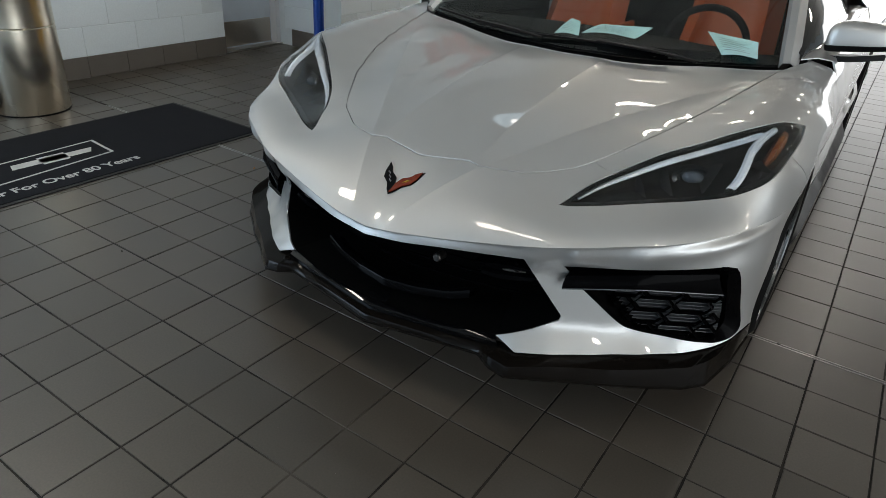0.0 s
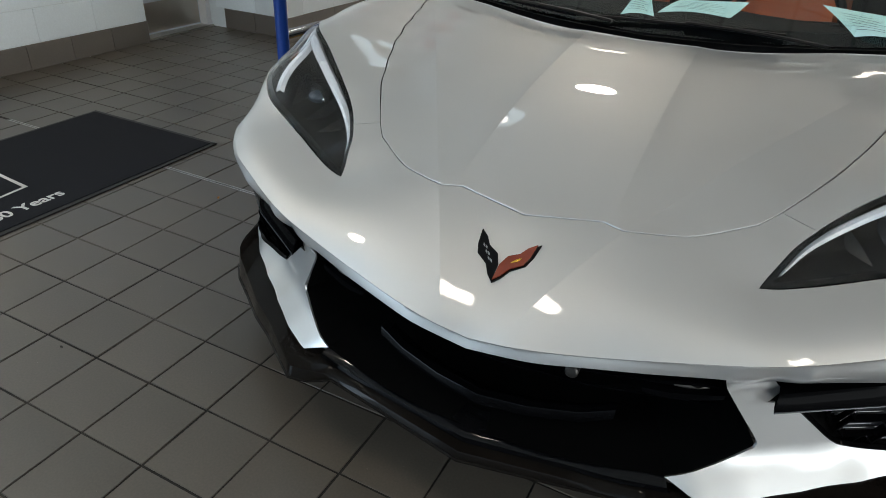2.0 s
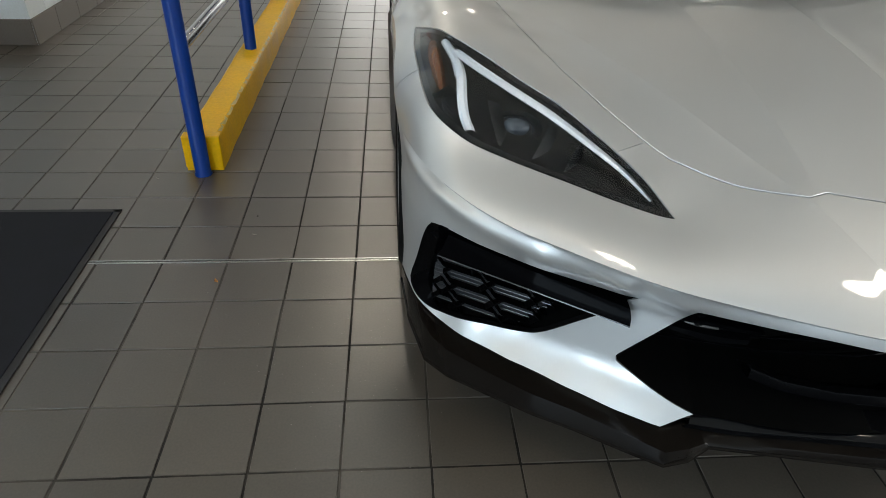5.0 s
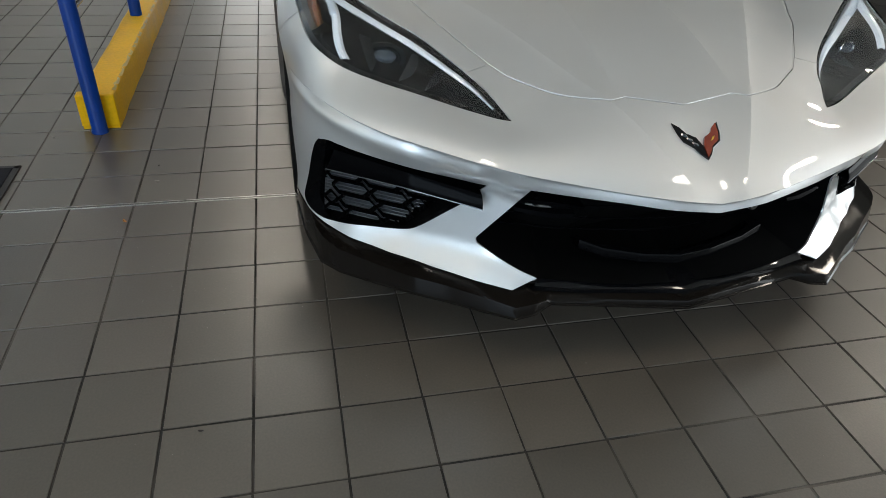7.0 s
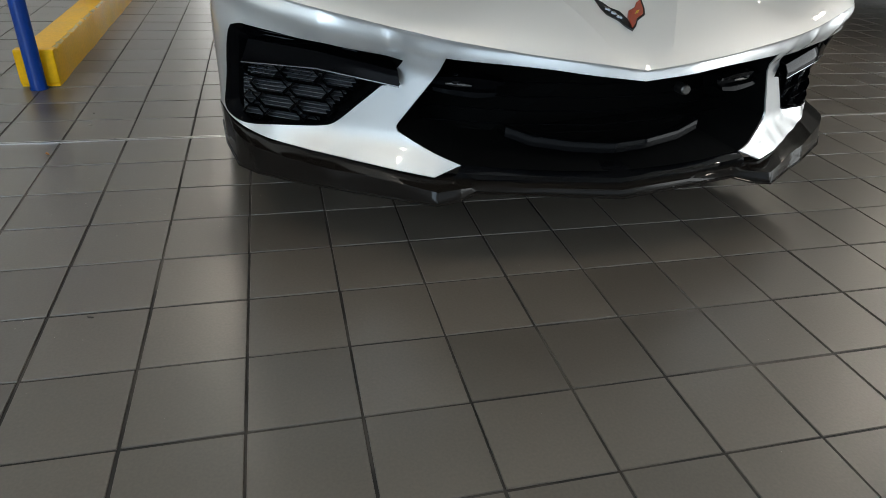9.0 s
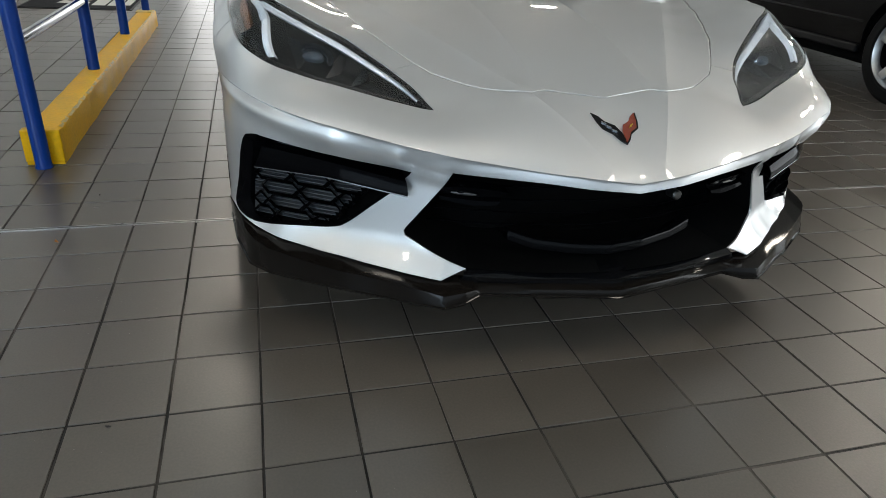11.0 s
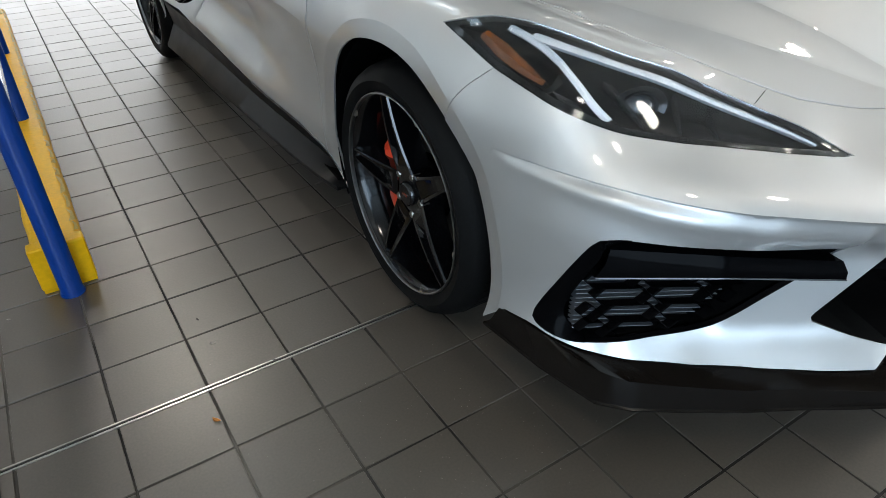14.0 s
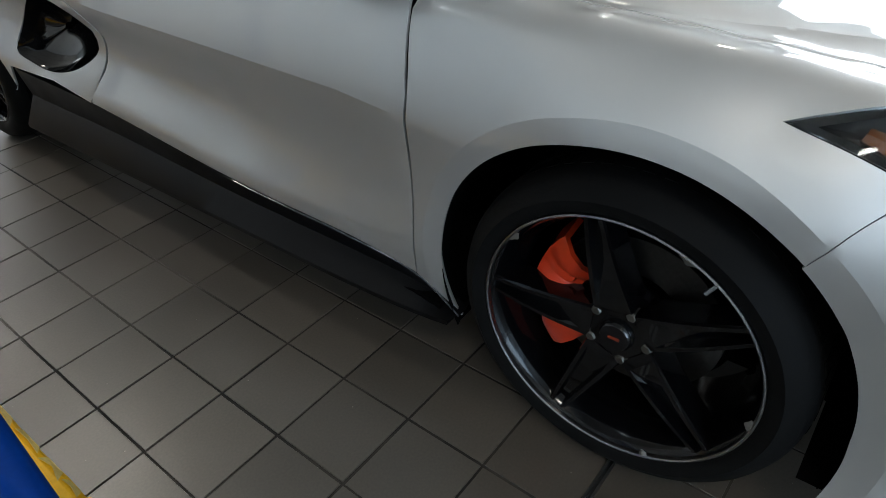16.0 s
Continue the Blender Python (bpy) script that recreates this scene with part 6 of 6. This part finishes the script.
# slanted frame with a plain emblem inside
mat_bars(mat_a, [((-2.222, 0.455), (-2.210, 0.470), (-2.150, -0.21), (-2.162, -0.21)), ((-2.452, 0.490), (-2.440, 0.475), (-2.215, 0.455), (-2.212, 0.470)),
                 ((-2.452, 0.490), (-2.440, 0.476), (-2.400, -0.40), (-2.412, -0.40)),
                 ((-2.150, -0.20), (-2.162, -0.215), (-2.40, -0.30), (-2.40, -0.285))])
mat_bars(mat_a, [((-2.365, 0.020), (-2.300, 0.000), (-2.290, 0.390), (-2.350, 0.425)), ((-2.380, 0.150), (-2.276, 0.140), (-2.270, 0.270), (-2.375, 0.285))])
mat_b = carpet("entrance_mat", -2.93, 5.72, -1.95, 7.6, "charcoal carpet mat with off-white script and block lettering")
mat_bars(mat_b, [((-2.66, 6.05), (-2.52, 6.02), (-2.50, 6.16), (-2.63, 6.22)), ((-2.52, 6.06), (-2.40, 6.02), (-2.38, 6.12), (-2.50, 6.18)), ((-2.34, 5.94), (-2.22, 5.94), (-2.22, 6.36), (-2.34, 6.36)), ((-2.20, 5.94), (-2.09, 5.94), (-2.09, 6.36), (-2.20, 6.36)), ((-2.07, 5.98), (-2.00, 5.98), (-2.00, 6.36), (-2.07, 6.36)), ((-2.64, 6.30), (-2.40, 6.24), (-2.40, 6.30), (-2.64, 6.37))])

# ---- steel bin ----
BX, BY, BR = -3.26, 0.585, 0.212
bn_ = empty("litter_bin", pose(BX, BY, 0), label="tall round brushed steel litter bin beside the wall", category="bin")
part("drum", lathe([(0.0005, 0.004), (BR - 0.004, 0.004), (BR, 0.010), (BR, 0.50), (BR - 0.0025, 0.503), (0.0005, 0.503)], 56), M_BIN, bn_)
part("hood", lathe([(BR - 0.0035, 0.503), (BR - 0.0025, 0.507), (BR, 0.510), (BR, 0.86), (BR + 0.006, 0.87), (BR + 0.006, 0.885), (BR - 0.02, 0.89), (BR - 0.02, 0.70), (0.0005, 0.70)], 56), M_BIN, bn_)
part("base_ring", lathe([(BR - 0.03, 0.0), (BR + 0.001, 0.0), (BR + 0.002, 0.006), (BR - 0.004, 0.009)], 56), M_SATBLACK, bn_)
post_bm = lathe([(0.0005, 0.0), (0.10, 0.0), (0.10, 0.03), (0.02, 0.035), (0.02, 0.6), (0.0005, 0.6)], 28)
ob = tagged(finish("floor_stand", post_bm, M_SATBLACK), label="dark round stand base beside the steel bin", category="stand")
ob.location = (-3.36, 0.26, 0)

# ---- dark parked SUV across the aisle ----
suv = empty("suv", pose(3.45, 3.62, 0, 0, 0, -2), label="black sport utility vehicle with silver alloy wheels, parked across the aisle", category="car")
out = np.vstack([straight([(-0.98, 0.33), (0.98, 0.31)], 0.1), np.array([(1.36 + 0.40 * math.cos(a), 0.36 + 0.40 * math.sin(a)) for a in np.linspace(radians(187), radians(-6), 24)]), straight([(2.15, 0.42), (2.2, 0.90), (2.10, 1.12)], 0.1), straight([(2.10, 1.12), (-1.3, 1.10), (-2.25, 0.98), (-2.35, 0.60), (-2.2, 0.38)], 0.15)[1:], np.array([(-1.36 + 0.40 * math.cos(a), 0.36 + 0.40 * math.sin(a)) for a in np.linspace(radians(187), radians(-6), 24)])])


def suv_lift(q):
    z = q[:, 1]
    x = 0.02 - 0.05 * np.sin(np.clip((z - 0.3) / 0.8, 0, 1) * np.pi) + 0.06 * np.clip(z - 0.95, 0, 1) + 0.05 * np.clip(0.42 - z, 0, 1)
    return np.c_[x, q[:, 0], z]


part("body_side", sheet(out, suv_lift, 0.06), M_SUV, suv, "black body side", thick=0.01)
part("body_shell", box((0.05, -2.2, 0.40), (1.85, 2.1, 1.10)), M_SUV, suv, smooth=False, bevel=0.06)
part("underbody", box((0.04, -2.15, 0.21), (1.82, 2.05, 0.41)), M_MATTEBLACK, suv, smooth=False, bevel=0.03)
part("cabin", loft([[(x, y * 1.0, z) for y in np.linspace(-0.9, 2.0, 8)] for x, z in ((0.06, 1.08), (0.22, 1.60), (0.40, 1.68), (1.45, 1.68), (1.65, 1.60), (1.80, 1.08))]), M_DARKGLASS, suv, thick=0.01)
part("rocker_moulding", box((-0.012, -0.95, 0.285), (0.05, 0.95, 0.345)), M_SATBLACK, suv, smooth=False, bevel=0.012)
part("side_moulding", box((-0.018, -0.95, 0.50), (0.0, 0.95, 0.515)), M_SATBLACK, suv, smooth=False, bevel=0.004)
part("door_handle", box((-0.045, 0.35, 0.93), (-0.02, 0.55, 0.96)), M_CHROME, suv, smooth=False, bevel=0.008)
for cy in (-1.36, 1.36):
    wv = empty("wheel", pose(0.10, cy, 0.36))
    wv.parent = suv
    part("tyre", lathe([(0.25, -0.10), (0.27, -0.115), (0.33, -0.112), (0.355, -0.09), (0.36, -0.05), (0.36, 0.05), (0.355, 0.09), (0.25, 0.10)], 56, axis="x"), M_RUBBER, wv)
    part("rim", lathe([(0.255, -0.108), (0.250, -0.112), (0.238, -0.10), (0.225, -0.04), (0.225, 0.08)], 56, axis="x"), M_ALLOY, wv)
    bm = bmesh.new()
    for k in range(5):
        add_box(bm, (-0.095, -0.030, 0.03), (-0.070, 0.030, 0.236), Matrix.Rotation(2 * math.pi * k / 5, 4, "X"))
    part("spokes", bm, M_ALLOY, wv, smooth=False, bevel=0.008)
    part("hub", lathe([(0.0005, -0.098), (0.055, -0.098), (0.07, -0.08), (0.07, 0.0)], 28, axis="x"), M_ALLOY, wv)
    part("arch_liner", loft([[(x, 0.41 * math.cos(a), 0.41 * math.sin(a)) for a in np.linspace(radians(-10), radians(190), 24)] for x in (-0.06, 0.3)]), M_MATTEBLACK, wv, thick=0.004)
    part("well_back", box((0.16, -0.40, -0.2), (0.18, 0.40, 0.36)), M_MATTEBLACK, wv, smooth=False)

# ---- block courses and base tiles of the lane wall ----
def pieces(parent, name, mesh, spots):
    for m in spots:
        ob = new(name, mesh)
        ob.parent = parent
        ob.matrix_world = m


def block_mesh(name, lx, lz, d, material, bev=0.004, gap=0.003):
    bm = bmesh.new()
    lo, y1, z1 = gap, lx - gap, lz - gap
    a = [bm.verts.new((0, y, z)) for y, z in ((lo, lo), (y1, lo), (y1, z1), (lo, z1))]
    b = [bm.verts.new((d, y, z)) for y, z in ((lo + bev, lo + bev), (y1 - bev, lo + bev), (y1 - bev, z1 - bev), (lo + bev, z1 - bev))]
    bm.faces.new(b)
    for k in range(4):
        bm.faces.new((a[k], a[(k + 1) % 4], b[(k + 1) % 4], b[k]))
    bmesh.ops.recalc_face_normals(bm, faces=bm.faces)
    me = bpy.data.meshes.new(name)
    bm.to_mesh(me)
    bm.free()
    me.materials.append(material)
    return me


BASE_H, BL, BH = 0.150, 0.406, 0.203
me_block = block_mesh("block", BL, BH, 0.003, M_WALL, 0.003, 0.0015)
me_base = block_mesh("base_tile", 0.305, BASE_H, 0.009, M_BASETILE, 0.002, 0.0005)
spots, tops = [], []
for r in range(9):
    y = DOOR_Y0 - BL * (5.5 if r % 2 else 6) - BL * 3
    while y + BL <= DOOR_Y0 + 0.01:
        spots.append(Matrix.Translation((WEST_X, y, BASE_H + BH * r)))
        y += BL
pieces(west_a, "block", me_block, spots)
spots = []
for r in range(9):
    y = DOOR_Y1 + (0 if r % 2 else -BL / 2)
    for k in range(7):
        if y + k * BL > DOOR_Y1 - 0.01:
            spots.append(Matrix.Translation((-3.02, y + k * BL, BASE_H + BH * r)))
pieces(west_b, "block", me_block, spots)
turn_s = Matrix.Rotation(radians(-90), 4, "Z")
spots = []
for r in range(9):
    for k in range(2):
        spots.append(Matrix.Translation((-3.02 - BL * (1.71 if r % 2 else 1.66) + BL * k, DOOR_Y1, BASE_H + BH * r)) @ turn_s)
pieces(west_b, "block", me_block, [Matrix.Translation((-3.02 - 0.70 + 0.0, DOOR_Y1, BASE_H + BH * r)) @ turn_s for r in range(9)])
pieces(west_a, "base_tile", me_base, [Matrix.Translation((WEST_X, DOOR_Y0 - 0.305 * (k + 1), 0)) for k in range(12)])
pieces(west_b, "base_tile", me_base, [Matrix.Translation((-3.02, DOOR_Y1 + 0.305 * k, 0)) for k in range(10)])
pieces(west_b, "base_tile", me_base, [Matrix.Translation((-3.02 - 0.305 * (k + 1), DOOR_Y1, 0)) @ turn_s for k in range(2)])

# ---- floor tiles ----
PITCH, TX0, TY0 = 0.2032, -1.090, -0.100
SEAM = 0.008   # the joint's width beyond a common tile joint
floor_ob = bpy.data.objects["floor"]


def tile_mesh(name, material):
    h, b, g = PITCH / 2, 0.0005, 0.0031
    lo, hi = h - g, h - g - b
    bm = bmesh.new()
    a = [bm.verts.new((x * lo, y * lo, -0.006)) for x, y in ((-1, -1), (1, -1), (1, 1), (-1, 1))]
    m_ = [bm.verts.new((x * lo, y * lo, -0.0012)) for x, y in ((-1, -1), (1, -1), (1, 1), (-1, 1))]
    t = [bm.verts.new((x * hi, y * hi, 0.0)) for x, y in ((-1, -1), (1, -1), (1, 1), (-1, 1))]
    bm.faces.new(t)
    for k in range(4):
        bm.faces.new((m_[k], m_[(k + 1) % 4], t[(k + 1) % 4], t[k]))
        bm.faces.new((a[k], a[(k + 1) % 4], m_[(k + 1) % 4], m_[k]))
    me = bpy.data.meshes.new(name)
    bm.to_mesh(me)
    bm.free()
    me.materials.append(material)
    return me


me_tile = tile_mesh("floor_tile", M_TILE)
rng = random.Random(11)
near_tiles, far_tiles = [], []
for i in range(-14, 50):
    for j in range(-36, 74):
        x, y = TX0 + PITCH * (i + 0.5), TY0 + PITCH * (j + 0.5)
        if j >= 5:
            y += SEAM
        if x < WEST_X - 0.15 or x > EAST_X or y < FRONT_Y or y > FAR_Y:
            continue
        tilt = Matrix.Translation((x + rng.gauss(0, 0.0005), y + rng.gauss(0, 0.0005), rng.gauss(0, 0.0003))) @ Euler((rng.gauss(0, 0.0016), rng.gauss(0, 0.0016), rng.gauss(0, 0.002))).to_matrix().to_4x4()
        if -2.0 < x < 1.0 and -0.95 < y < 2.6 and not (-0.72 < x < 0.72 and y > 0.5) and len(near_tiles) < 300:
            near_tiles.append(tilt)
        else:
            far_tiles.append(tilt)
pieces(floor_ob, "floor_tile", me_tile, near_tiles)
src_v = np.array([tuple(v.co) for v in me_tile.vertices])
src_f = [tuple(p.vertices) for p in me_tile.polygons]
vv, ff = [], []
for m in far_tiles:
    k = len(vv) * len(src_v)
    a = np.array(m)
    vv.append(src_v @ a[:3, :3].T + a[:3, 3])
    ff += [tuple(q + k for q in f) for f in src_f]
me = bpy.data.meshes.new("tile_field")
me.from_pydata(np.vstack(vv).tolist(), [], ff)
me.materials.append(M_TILEREST)
field = new("tile_field", me)
field.parent = floor_ob
tagged(field, label="grey quarry tiles with dark joints", kind="stuff")
# metal expansion joint crossing the lane
ys = TY0 + 5 * PITCH + SEAM / 2
ej = tagged(empty("expansion_joint"), label="twin metal strips of an expansion joint across the tiles", category="floor joint", kind="structure")
part("metal_strip", box((-3.02, ys - 0.0085, -0.004), (EAST_X, ys - 0.0035, 0.0014)), M_STRIP, ej, smooth=False)
part("metal_strip", box((-3.02, ys + 0.0035, -0.004), (EAST_X, ys + 0.0085, 0.0014)), M_STRIP, ej, smooth=False)
part("joint_filler", box((-3.02, ys - 0.0035, -0.004), (EAST_X, ys + 0.0035, -0.002)), M_MATEDGE, ej, smooth=False)

# ---- scraps on the floor ----
def scrap(name, x, y, size, turn, material, label, curl):
    """A small curled dry leaf or speck, thicker along its middle."""
    rows = []
    for v in np.linspace(-1, 1, 7):
        half_w = size * 0.42 * (1 - abs(v) ** 1.6) + 0.0004
        rows.append([(half_w * u + 0.2 * size * v * v, size * v, 0.001 + curl * (u * u + 0.5 * v * v)) for u in (-1, -0.5, 0, 0.5, 1)])
    ob = finish(name, loft(rows), material, thick=0.0005)
    ob.matrix_world = pose(x, y, 0.0004, 0, 0, turn)
    return tagged(ob, label=label, category="debris")


M_LEAF = surface("dry_leaf", (0.42, 0.17, 0.035), 0.7, var=0.3, scale=60)
M_GRIT = surface("dark_grit", (0.03, 0.026, 0.022), 0.8, var=0.3)
M_PALEGRIT = surface("pale_grit", (0.30, 0.28, 0.25), 0.8, var=0.3)
scrap("leaf_scrap", -1.511, 0.809, 0.011, 35, M_LEAF, "small dry orange leaf scrap on the tiles", 0.003)
scrap("leaf_scrap", -1.440, 1.071, 0.008, 80, M_PALEGRIT, "small pale leaf scrap on the tiles", 0.002)
scrap("leaf_scrap", -1.448, 1.190, 0.006, 10, M_GRIT, "small dark leaf scrap on the tiles", 0.002)
scrap("leaf_scrap", -1.876, 1.478, 0.006, 60, M_PALEGRIT, "pale speck of dry leaf beside the kerb", 0.002)
scrap("leaf_scrap", -1.207, -0.120, 0.007, 75, M_GRIT, "dark twig scrap on a tile", 0.002)
rng = random.Random(31)
grit = bmesh.new()
for k in range(420):
    x, y = (rng.gauss(-1.03, 0.16), rng.gauss(0.48, 0.16)) if k < 170 else (rng.uniform(-2.2, 1.6), rng.uniform(-1.2, 2.2))
    r = rng.uniform(0.0006, 0.0016)
    m = Matrix.Translation((x, y, 0.0003)) @ Matrix.Rotation(rng.random() * 6, 4, "Z")
    vs = [grit.verts.new(m @ Vector(p)) for p in ((-r, -r * 0.7, 0), (r, -r * 0.5, 0), (0.2 * r, r, 0), (0, 0, r * 0.8))]
    for f in ((0, 1, 3), (1, 2, 3), (2, 0, 3), (2, 1, 0)):
        grit.faces.new([vs[q] for q in f])
tagged(finish("floor_grit", grit, M_PALEGRIT, smooth=False), label="fine pale grit scattered on the tiles", category="grit", kind="stuff")
